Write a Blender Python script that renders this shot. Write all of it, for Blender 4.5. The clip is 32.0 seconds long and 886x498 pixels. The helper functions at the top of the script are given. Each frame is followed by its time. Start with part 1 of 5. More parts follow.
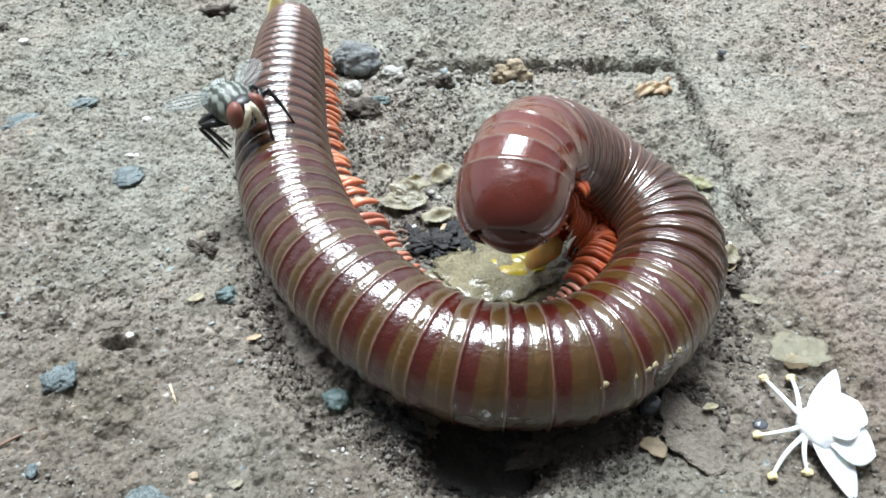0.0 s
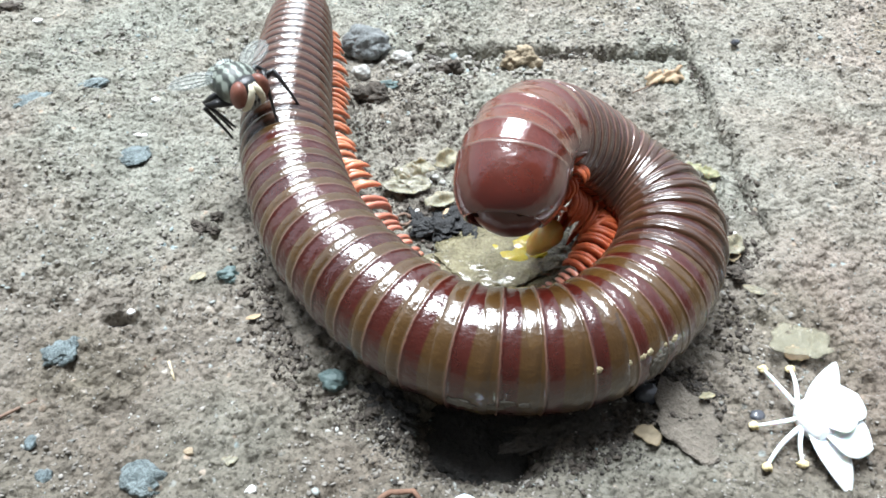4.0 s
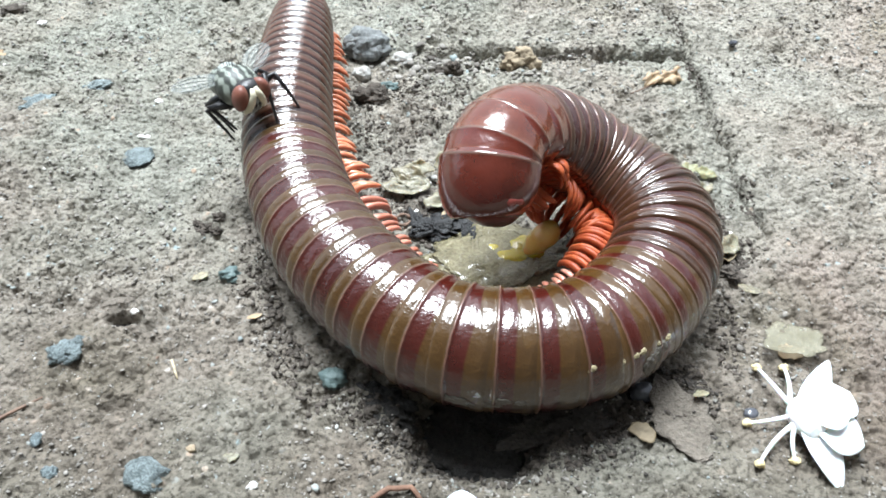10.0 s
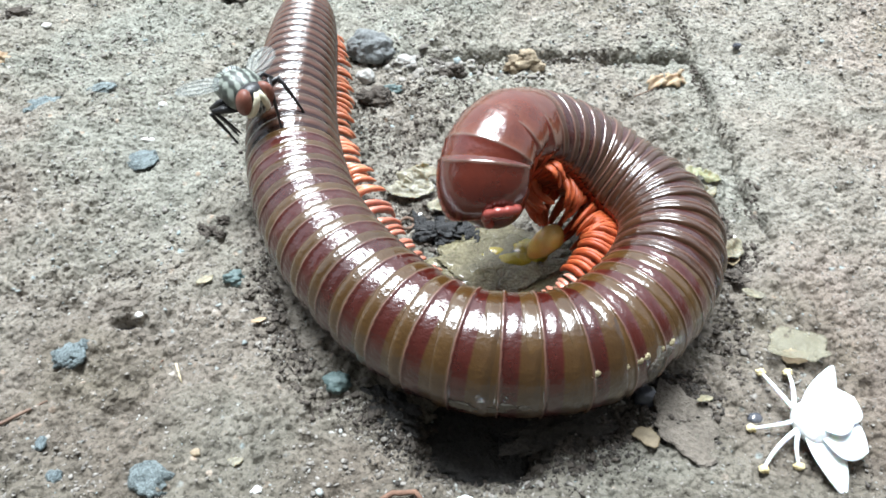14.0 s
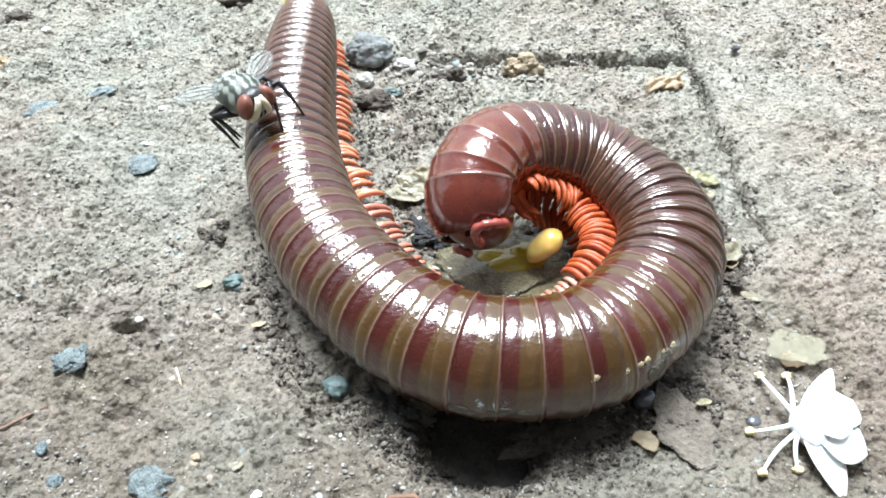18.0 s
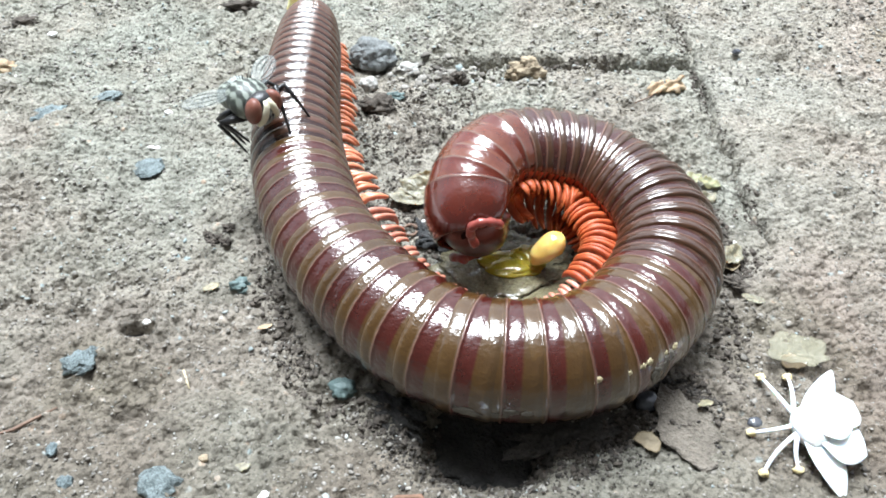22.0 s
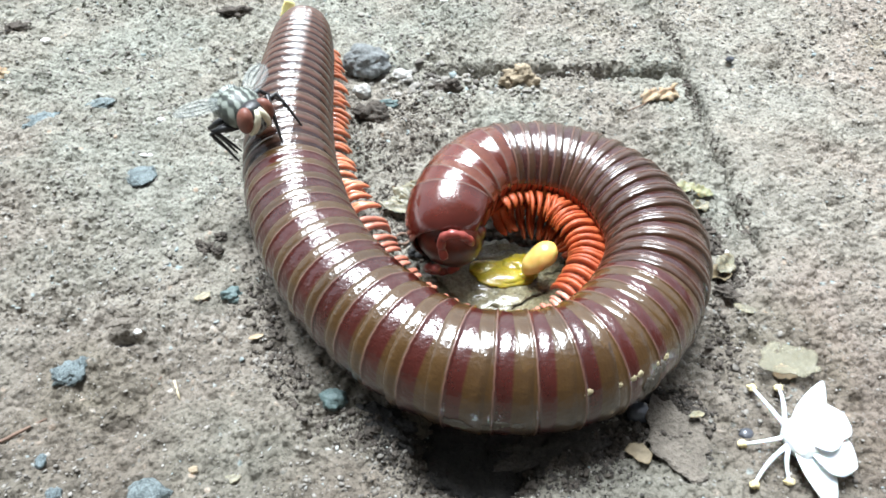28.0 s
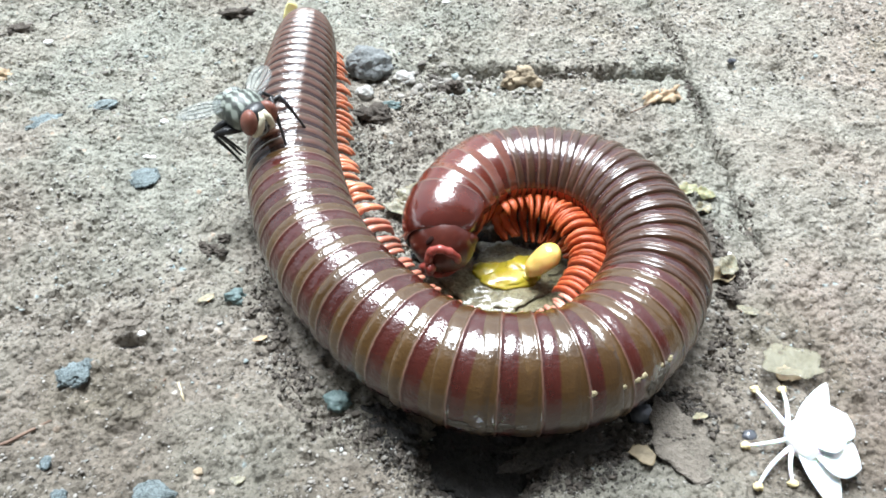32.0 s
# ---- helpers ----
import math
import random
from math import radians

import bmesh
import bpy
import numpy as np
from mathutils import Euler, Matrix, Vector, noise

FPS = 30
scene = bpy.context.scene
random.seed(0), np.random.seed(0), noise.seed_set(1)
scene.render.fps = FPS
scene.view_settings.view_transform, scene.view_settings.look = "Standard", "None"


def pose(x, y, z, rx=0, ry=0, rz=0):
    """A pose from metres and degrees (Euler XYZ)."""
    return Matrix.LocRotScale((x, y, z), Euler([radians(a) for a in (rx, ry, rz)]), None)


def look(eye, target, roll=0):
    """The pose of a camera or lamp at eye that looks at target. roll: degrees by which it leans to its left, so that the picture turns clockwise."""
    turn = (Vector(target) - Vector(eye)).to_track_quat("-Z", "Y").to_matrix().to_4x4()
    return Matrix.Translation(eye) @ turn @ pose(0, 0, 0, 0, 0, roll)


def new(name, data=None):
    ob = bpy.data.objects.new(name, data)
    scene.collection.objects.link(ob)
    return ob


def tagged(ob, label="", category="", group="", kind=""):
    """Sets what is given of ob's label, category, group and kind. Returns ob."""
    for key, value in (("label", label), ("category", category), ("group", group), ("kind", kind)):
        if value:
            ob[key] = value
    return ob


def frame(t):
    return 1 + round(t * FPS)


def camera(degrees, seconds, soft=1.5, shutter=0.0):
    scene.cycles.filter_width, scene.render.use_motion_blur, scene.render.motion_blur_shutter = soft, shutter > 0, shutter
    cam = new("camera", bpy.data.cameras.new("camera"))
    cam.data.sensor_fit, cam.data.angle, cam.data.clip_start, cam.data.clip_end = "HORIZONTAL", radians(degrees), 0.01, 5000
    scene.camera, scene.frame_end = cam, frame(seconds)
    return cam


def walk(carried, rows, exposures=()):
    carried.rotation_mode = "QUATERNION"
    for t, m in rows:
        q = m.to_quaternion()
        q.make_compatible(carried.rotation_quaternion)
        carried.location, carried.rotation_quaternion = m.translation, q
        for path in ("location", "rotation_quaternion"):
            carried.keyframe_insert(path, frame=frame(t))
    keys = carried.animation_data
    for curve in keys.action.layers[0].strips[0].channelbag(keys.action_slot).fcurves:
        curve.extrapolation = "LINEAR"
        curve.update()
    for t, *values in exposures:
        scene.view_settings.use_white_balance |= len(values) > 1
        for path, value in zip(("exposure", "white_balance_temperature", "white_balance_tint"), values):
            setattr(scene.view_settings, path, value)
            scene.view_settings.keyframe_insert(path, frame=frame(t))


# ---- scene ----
MM = 0.001

# ---- camera ----
cam = camera(60.0, 32.0, soft=1.7)
# seconds, x, y, z in millimetres, turns in degrees
PATH = [
    (0, -1.55, 0.38, 50.35, 46.82, -0.25, -1.59), (0.5, -0.93, 0.29, 50.37, 46.64, -0.26, -1.28),
    (1, -0.49, -0.80, 49.85, 46.44, -0.34, -0.50), (1.5, -0.38, -0.08, 49.35, 46.19, -0.06, 0.11),
    (2, -0.37, 0.17, 49.62, 46.05, -0.15, 0.23), (2.5, -0.28, 0.00, 49.44, 46.10, -0.19, 0.18),
    (3, -0.38, 0.10, 49.36, 45.99, -0.24, 0.05), (3.5, -0.18, -0.00, 49.61, 46.05, -0.16, 0.18),
    (5.5, 0.14, 0.06, 50.12, 46.16, -0.08, 0.06), (6, 0.10, -0.11, 49.92, 46.09, 0.03, 0.07),
    (6.5, -0.17, -0.09, 50.14, 46.08, -0.07, -0.12), (7, -0.02, -0.02, 50.25, 46.02, -0.17, -0.04),
    (7.5, 0.92, -0.17, 50.16, 45.86, 0.20, 0.38), (8, 0.59, -0.88, 51.04, 46.00, -0.06, 0.26),
    (8.5, 0.79, -0.30, 50.28, 46.02, -0.01, 0.37), (9, 0.64, -0.11, 50.69, 46.04, -0.08, 0.38),
    (9.5, 0.60, -0.39, 50.60, 46.07, -0.00, 0.33), (10, 0.45, -0.55, 50.64, 45.99, 0.08, 0.32),
    (10.5, 0.39, -0.33, 51.04, 46.08, 0.01, 0.42), (11, 0.55, -0.18, 51.01, 46.02, 0.01, 0.50),
    (11.5, 0.58, -0.07, 51.02, 46.09, -0.01, 0.47), (12, 0.43, -0.18, 50.86, 46.04, 0.03, 0.57),
    (12.5, 0.16, -0.12, 50.92, 46.07, -0.12, 0.49), (13, 0.38, -0.42, 50.58, 46.07, -0.00, 0.46),
    (13.5, 0.30, -0.36, 50.70, 45.88, 0.21, 0.49), (14, 0.33, -0.32, 50.95, 45.96, 0.16, 0.50),
    (14.5, 0.25, -0.26, 50.84, 46.03, 0.15, 0.50), (16.5, 0.62, -0.64, 51.02, 45.90, 0.37, 0.37),
    (17, 0.48, -0.56, 51.11, 46.06, 0.27, 0.35), (17.5, 0.53, -0.22, 51.12, 45.98, 0.32, 0.39),
    (18, 0.38, -0.23, 51.26, 46.02, 0.25, 0.40), (18.5, 0.22, -0.30, 51.75, 46.08, 0.22, 0.41),
    (19, 0.36, -0.55, 51.44, 46.13, 0.25, 0.39), (19.5, 0.42, -0.83, 51.97, 46.09, 0.50, 0.42),
    (20, 0.48, -0.59, 51.93, 46.27, 0.26, 0.35), (20.5, 0.42, -0.52, 51.86, 46.15, 0.24, 0.44),
    (21, 0.09, -0.46, 51.77, 46.23, 0.25, 0.47), (21.5, 0.09, -0.43, 52.01, 46.19, 0.28, 0.41),
    (22, 0.18, -0.64, 51.91, 46.09, 0.39, 0.44), (22.5, 0.14, -0.28, 51.85, 46.12, 0.22, 0.24),
    (23, 0.17, -0.07, 52.12, 46.20, 0.22, 0.41), (23.5, 0.09, -0.07, 52.30, 46.23, 0.20, 0.39),
    (24, 0.05, -0.22, 52.40, 46.28, 0.22, 0.46), (24.5, -0.02, -0.28, 52.66, 46.24, 0.12, 0.43),
    (25, 0.36, -0.64, 52.72, 46.23, 0.35, 0.46), (25.5, 0.40, -0.74, 52.48, 46.09, 0.43, 0.44),
    (27.5, 0.57, -0.03, 52.86, 46.21, 0.25, 0.45), (28, 0.66, -0.06, 52.36, 46.21, 0.22, 0.32),
    (28.5, 0.42, -0.27, 52.41, 46.08, 0.25, 0.25), (29, 0.24, -0.26, 52.37, 46.09, 0.23, 0.36),
    (29.5, 0.27, -0.09, 52.36, 46.13, 0.17, 0.39), (30, 0.32, 0.03, 52.53, 46.28, 0.14, 0.32),
    (30.5, 0.16, 0.15, 52.98, 46.28, 0.03, 0.40), (31, 0.19, 0.21, 52.95, 46.30, 0.08, 0.46),
    (31.5, 0.08, 0.06, 52.87, 46.31, 0.08, 0.39), (32, 0.33, -0.08, 52.53, 46.26, 0.21, 0.31),
]
EXPOSURE = 2.13
walk(cam, [(t, pose(x * MM, y * MM, z * MM, a, b, c)) for t, x, y, z, a, b, c in PATH],
     [(t, EXPOSURE + e) for t, e in ((0.0, -0.24), (1.0, -0.12), (2.0, 0.0), (6.0, 0.0), (14.0, 0.02), (16.0, 0.14), (18.0, 0.24), (19.0, 0.22), (20.0, 0.12), (25.0, 0.08), (32.0, 0.09))])

# ---- light: overcast sky, brightest overhead ----
world = bpy.data.worlds.new("sky")
scene.world = world
world.use_nodes = True
wn = world.node_tree
sky = wn.nodes.new("ShaderNodeTexSky")
sky.sky_type = "NISHITA"
sky.sun_disc = False
sky.sun_elevation = radians(71)
sky.sun_rotation = radians(-17)
sky.air_density, sky.dust_density, sky.ozone_density = 1.4, 2.0, 1.6
cloud = wn.nodes.new("ShaderNodeHueSaturation")
cloud.inputs["Saturation"].default_value = 0.4
wn.links.new(sky.outputs["Color"], cloud.inputs["Color"])
wn.links.new(cloud.outputs["Color"], wn.nodes["Background"].inputs["Color"])
wn.nodes["Background"].inputs["Strength"].default_value = 0.05
sun = new("sun", bpy.data.lights.new("sun", "SUN"))
sun.data.energy, sun.data.angle, sun.data.color = 2.25, radians(32), (0.905, 1.0, 1.08)
sun.matrix_basis = look((-0.10, 0.32, 1.0), (0, 0, 0))


# ---- materials ----
def shader(name):
    m = bpy.data.materials.new(name)
    m.use_nodes = True
    nt = m.node_tree
    return m, nt, nt.nodes["Principled BSDF"]


def node(nt, kind, **values):
    n = nt.nodes.new("ShaderNode" + kind)
    for key, value in values.items():
        n.inputs[key].default_value = value
    return n


def ramp(nt, fac, stops):
    r = nt.nodes.new("ShaderNodeValToRGB")
    els = r.color_ramp.elements
    while len(els) < len(stops):
        els.new(0.5)
    for e, (at, col) in zip(els, stops):
        e.position, e.color = at, (*col, 1)
    nt.links.new(fac, r.inputs["Fac"])
    return r


def mixed(nt, kind, fac, a, b):
    m = nt.nodes.new("ShaderNodeMix")
    m.data_type, m.blend_type = "RGBA", kind
    for sock, v in ((m.inputs[0], fac), (m.inputs[6], a), (m.inputs[7], b)):
        if hasattr(v, "node"):
            nt.links.new(v, sock)
        else:
            sock.default_value = v if isinstance(v, (int, float)) else (*v, 1)
    return m.outputs[2]


def grained(name, dark, light, scale, rough=0.8, bump=0.3, height=0.0001, spread=0.25, sheen=0.5, coat=0.0, through_light=0.0, tint=None):
    """A surface whose colour wanders between dark and light at two scales, with fine relief."""
    m, nt, bs = shader(name)
    co = node(nt, "TexCoord")
    big = node(nt, "TexNoise", Scale=scale, Detail=4.0, Roughness=0.6)
    fine = node(nt, "TexNoise", Scale=scale * 6, Detail=3.0, Roughness=0.65)
    for n in (big, fine):
        nt.links.new(co.outputs["Object"], n.inputs["Vector"])
    add = node(nt, "Math")
    add.operation = "ADD"
    nt.links.new(big.outputs["Fac"], add.inputs[0])
    nt.links.new(fine.outputs["Fac"], add.inputs[1])
    half = node(nt, "Math")
    half.operation = "MULTIPLY"
    half.inputs[1].default_value = 0.5
    nt.links.new(add.outputs[0], half.inputs[0])
    r = ramp(nt, half.outputs[0], [(0.5 - spread, dark), (0.5 + spread, light)])
    col = r.outputs["Color"]
    if tint:
        info = node(nt, "ObjectInfo")
        col = mixed(nt, "MIX", info.outputs["Random"], col, mixed(nt, "MULTIPLY", 1.0, col, tint))
    nt.links.new(col, bs.inputs["Base Color"])
    bs.inputs["Roughness"].default_value = rough
    bs.inputs["Specular IOR Level"].default_value = sheen
    bs.inputs["Coat Weight"].default_value = coat
    bs.inputs["Coat Roughness"].default_value = 0.12
    if through_light:
        bs.inputs["Subsurface Weight"].default_value = through_light
        bs.inputs["Subsurface Radius"].default_value = (0.0012, 0.0006, 0.0003)
        bs.inputs["Subsurface Scale"].default_value = 1.0
    b = node(nt, "Bump", Strength=bump, Distance=height)
    nt.links.new(fine.outputs["Fac"], b.inputs["Height"])
    nt.links.new(b.outputs["Normal"], bs.inputs["Normal"])
    return m


def ground_material():
    m, nt, bs = shader("worn earthy paving")
    co = node(nt, "TexCoord")
    big = node(nt, "TexNoise", Scale=38.0, Detail=4.0, Roughness=0.55)
    mid = node(nt, "TexNoise", Scale=330.0, Detail=5.0, Roughness=0.65)
    fine = node(nt, "TexNoise", Scale=2600.0, Detail=5.0, Roughness=0.72)
    cells = node(nt, "TexVoronoi", Scale=900.0)
    pits = node(nt, "TexVoronoi", Scale=1900.0)
    for n in (big, mid, fine, cells, pits):
        nt.links.new(co.outputs["Object"], n.inputs["Vector"])
    base = ramp(nt, mid.outputs["Fac"], [(0.26, (0.115, 0.104, 0.090)), (0.5, (0.225, 0.207, 0.183)), (0.74, (0.30, 0.28, 0.252))])
    tone = ramp(nt, big.outputs["Fac"], [(0.30, (0.87, 0.84, 0.74)), (0.42, (1.02, 0.965, 0.93)), (0.50, (0.99, 0.985, 0.94)), (0.58, (0.96, 1.0, 0.965)), (0.7, (0.99, 1.05, 1.03))])
    col = mixed(nt, "MULTIPLY", 1.0, base.outputs["Color"], tone.outputs["Color"])
    # near slab browner, its blocked skylight darkened into the colour; far ones paler
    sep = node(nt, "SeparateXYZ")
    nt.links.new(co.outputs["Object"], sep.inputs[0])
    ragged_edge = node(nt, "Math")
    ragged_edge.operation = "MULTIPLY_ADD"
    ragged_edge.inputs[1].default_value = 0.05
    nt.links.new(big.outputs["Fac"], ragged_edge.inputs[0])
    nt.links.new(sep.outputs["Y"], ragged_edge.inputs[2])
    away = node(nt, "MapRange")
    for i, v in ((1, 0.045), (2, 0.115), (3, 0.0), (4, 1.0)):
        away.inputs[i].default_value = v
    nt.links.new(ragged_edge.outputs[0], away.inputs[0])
    brown_shade = ramp(nt, away.outputs[0], [(0.0, (0.55, 0.515, 0.475)), (0.35, (0.97, 0.955, 0.94)), (1.0, (1.16, 1.18, 1.17))])
    col = mixed(nt, "MULTIPLY", 1.0, col, brown_shade.outputs["Color"])
    # the slab past the right-hand joint is a little pinker
    past = node(nt, "MapRange")
    for i, v in ((1, 0.029), (2, 0.034), (3, 0.0), (4, 1.0)):
        past.inputs[i].default_value = v
    nt.links.new(sep.outputs["X"], past.inputs[0])
    slab = ramp(nt, past.outputs[0], [(0.0, (0.985, 1.0, 0.99)), (1.0, (1.05, 1.01, 1.0))])
    col = mixed(nt, "MULTIPLY", 1.0, col, slab.outputs["Color"])
    speck = ramp(nt, fine.outputs["Fac"], [(0.37, (0.34, 0.32, 0.29)), (0.475, (1, 1, 1)), (0.57, (1.02, 1.02, 1.02)), (0.68, (1.3, 1.29, 1.27))])
    col = mixed(nt, "MULTIPLY", 0.9, col, speck.outputs["Color"])
    # sparse bluish, pale and rusty grains
    hue = ramp(nt, cells.outputs["Color"], [(0.0, (0.30, 0.40, 0.42)), (0.35, (0.25, 0.23, 0.20)), (0.7, (0.40, 0.30, 0.22)), (1.0, (0.62, 0.60, 0.55))])
    some = ramp(nt, cells.outputs["Distance"], [(0.16, (1, 1, 1)), (0.30, (0, 0, 0))])
    where = ramp(nt, mid.outputs["Fac"], [(0.50, (0, 0, 0)), (0.66, (1, 1, 1))])
    amount = mixed(nt, "MULTIPLY", 1.0, some.outputs["Color"], where.outputs["Color"])
    col = mixed(nt, "MIX", amount, col, hue.outputs["Color"])
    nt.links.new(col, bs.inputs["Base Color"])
    bs.inputs["Roughness"].default_value = 0.86
    bs.inputs["Specular IOR Level"].default_value = 0.35
    b1 = node(nt, "Bump", Strength=0.75, Distance=0.0003)
    b2 = node(nt, "Bump", Strength=0.6, Distance=0.00030)
    nt.links.new(fine.outputs["Fac"], b1.inputs["Height"])
    nt.links.new(mid.outputs["Fac"], b2.inputs["Height"])
    b3 = node(nt, "Bump", Strength=0.75, Distance=0.00034)
    b3.invert = True
    nt.links.new(pits.outputs["Distance"], b3.inputs["Height"])
    nt.links.new(b1.outputs["Normal"], b2.inputs["Normal"])
    nt.links.new(b2.outputs["Normal"], b3.inputs["Normal"])
    nt.links.new(b3.outputs["Normal"], bs.inputs["Normal"])
    return m


def shell_material(name, stops, lo, hi, rough=0.24, coat=1.0, scuff=0.25, dent=0.9):
    """Glossy banded shell: the colour runs along the local x from lo to hi."""
    m, nt, bs = shader(name)
    co = node(nt, "TexCoord")
    sep = node(nt, "SeparateXYZ")
    nt.links.new(co.outputs["Object"], sep.inputs[0])
    wob = node(nt, "TexNoise", Scale=900.0, Detail=3.0)
    nt.links.new(co.outputs["Object"], wob.inputs["Vector"])
    w = node(nt, "MapRange")
    for i, v in ((1, 0.0), (2, 1.0), (3, -0.10 * MM), (4, 0.10 * MM)):
        w.inputs[i].default_value = v
    nt.links.new(wob.outputs["Fac"], w.inputs[0])
    s = node(nt, "Math")
    s.operation = "ADD"
    nt.links.new(sep.outputs["X"], s.inputs[0])
    nt.links.new(w.outputs[0], s.inputs[1])
    at = node(nt, "MapRange")
    at.inputs[1].default_value, at.inputs[2].default_value = lo, hi
    nt.links.new(s.outputs[0], at.inputs[0])
    r = ramp(nt, at.outputs[0], stops)
    spots = node(nt, "TexNoise", Scale=500.0, Detail=5.0, Roughness=0.7)
    nt.links.new(co.outputs["Object"], spots.inputs["Vector"])
    dirt = ramp(nt, spots.outputs["Fac"], [(0.35, (0.72, 0.66, 0.60)), (0.55, (1, 1, 1)), (0.75, (1.15, 1.12, 1.05))])
    col = mixed(nt, "MULTIPLY", 0.8, r.outputs["Color"], dirt.outputs["Color"])
    info = node(nt, "ObjectInfo")
    each = ramp(nt, info.outputs["Random"], [(0.0, (0.82, 0.80, 0.80)), (1.0, (1.12, 1.12, 1.10))])
    col = mixed(nt, "MULTIPLY", 1.0, col, each.outputs["Color"])
    nt.links.new(col, bs.inputs["Base Color"])
    rr = node(nt, "MapRange")
    rr.inputs[3].default_value, rr.inputs[4].default_value = rough, rough + 0.12
    nt.links.new(spots.outputs["Fac"], rr.inputs[0])
    nt.links.new(rr.outputs[0], bs.inputs["Roughness"])
    bs.inputs["IOR"].default_value = 1.5
    bs.inputs["Specular IOR Level"].default_value = 0.12
    bs.inputs["Coat Weight"].default_value = coat
    bs.inputs["Coat IOR"].default_value = 1.75
    bs.inputs["Coat Roughness"].default_value = 0.17
    wavy = node(nt, "Bump", Strength=min(1.0, dent), Distance=0.0002 * max(1.0, dent))
    lumps = node(nt, "TexNoise", Scale=480.0, Detail=4.0, Roughness=0.62)
    nt.links.new(co.outputs["Object"], lumps.inputs["Vector"])
    nt.links.new(lumps.outputs["Fac"], wavy.inputs["Height"])
    b = node(nt, "Bump", Strength=scuff, Distance=0.00008)
    nt.links.new(wavy.outputs["Normal"], b.inputs["Normal"])
    fine = node(nt, "TexNoise", Scale=1500.0, Detail=3.0)
    nt.links.new(co.outputs["Object"], fine.inputs["Vector"])
    nt.links.new(fine.outputs["Fac"], b.inputs["Height"])
    nt.links.new(b.outputs["Normal"], bs.inputs["Normal"])
    nt.links.new(b.outputs["Normal"], bs.inputs["Coat Normal"])
    return m


GROUND = ground_material()
BLOCKER = grained("dark render of the added walls", (0.035, 0.035, 0.03), (0.09, 0.085, 0.075), 3.0, 0.9, 0.4, 0.003)
OLIVE, MAROON, PALE = (0.062, 0.030, 0.0072), (0.050, 0.0066, 0.0040), (0.13, 0.065, 0.046)
BANDS = [(0.0, (0.066, 0.034, 0.0095)), (0.276, OLIVE), (0.290, PALE), (0.308, PALE), (0.322, MAROON), (0.60, MAROON),
         (0.64, OLIVE), (0.85, (0.063, 0.032, 0.0095)), (1.0, (0.05, 0.026, 0.008))]
RING = shell_material("banded shell", BANDS, -1.2 * MM, 3.0 * MM)
SCUFFED_RING = shell_material("scuffed banded shell", BANDS, -1.2 * MM, 3.0 * MM, scuff=0.4, dent=1.25)
DUSK_RING = shell_material("dusky banded shell", [(0.0, (0.052, 0.021, 0.009)), (0.25, (0.050, 0.020, 0.009)), (0.28, PALE), (0.33, PALE), (0.35, (0.042, 0.008, 0.006)), (0.60, (0.042, 0.009, 0.007)),
                                                 (0.66, (0.052, 0.022, 0.010)), (1.0, (0.04, 0.016, 0.008))], -1.2 * MM, 3.0 * MM)
TAIL_RING = shell_material("dark banded shell", [(0.0, (0.050, 0.025, 0.010)), (0.20, (0.055, 0.026, 0.010)), (0.27, PALE), (0.32, (0.10, 0.040, 0.022)), (0.37, (0.034, 0.010, 0.006)), (0.62, (0.032, 0.010, 0.006)),
                                               (0.70, (0.050, 0.025, 0.010)), (1.0, (0.04, 0.02, 0.008))], -1.2 * MM, 3.0 * MM, scuff=0.35, dent=1.0)
COLLUM = shell_material("smooth red-brown shell", [(0.0, (0.109, 0.017, 0.008)), (0.19, (0.109, 0.017, 0.008)), (0.205, PALE), (0.225, PALE), (0.245, (0.096, 0.015, 0.007)), (0.5, (0.102, 0.015, 0.007)), (0.85, (0.079, 0.010, 0.006)), (1.0, (0.070, 0.009, 0.006))], -3 * MM, 3 * MM, 0.13, 1.0, dent=0.5)
RED_RING = shell_material("reddish banded shell", [(0.0, (0.109, 0.022, 0.009)), (0.24, (0.128, 0.032, 0.012)), (0.27, PALE), (0.30, PALE), (0.32, (0.102, 0.014, 0.007)),
                                                  (0.60, (0.109, 0.018, 0.008)), (0.72, (0.128, 0.032, 0.013)), (1.0, (0.109, 0.025, 0.010))], -1.2 * MM, 3.0 * MM, 0.15, 1.0, dent=0.5)
MUD = grained("dried grey mud", (0.07, 0.062, 0.05), (0.19, 0.17, 0.14), 700, 0.8, 0.6, 0.0001)
SPOT = grained("pale yellowish crust", (0.22, 0.18, 0.10), (0.42, 0.36, 0.22), 700, 0.7, 0.5, 0.0001)
HEAD = grained("dark red-brown head shell", (0.050, 0.009, 0.006), (0.085, 0.016, 0.009), 400, 0.32, 0.25, 0.00008, coat=0.2)
EYE_PATCH = grained("black eye patch", (0.012, 0.006, 0.005), (0.03, 0.014, 0.012), 3000, 0.9, 0.4, 0.00005, sheen=0.05)
BELLY = grained("orange-red soft belly", (0.26, 0.035, 0.014), (0.46, 0.09, 0.034), 600, 0.4, 0.3, coat=0.2)
LEG = grained("orange-red horny leg", (0.32, 0.045, 0.018), (0.70, 0.18, 0.05), 500, 0.5, 0.4, 0.0001, coat=0.0, through_light=0.15, tint=(0.7, 0.6, 0.55))
PALE_LEG = grained("pale orange horny leg", (0.54, 0.17, 0.085), (0.80, 0.37, 0.22), 500, 0.3, 0.3, 0.00008, coat=0.3, through_light=0.2, tint=(0.75, 0.65, 0.6))
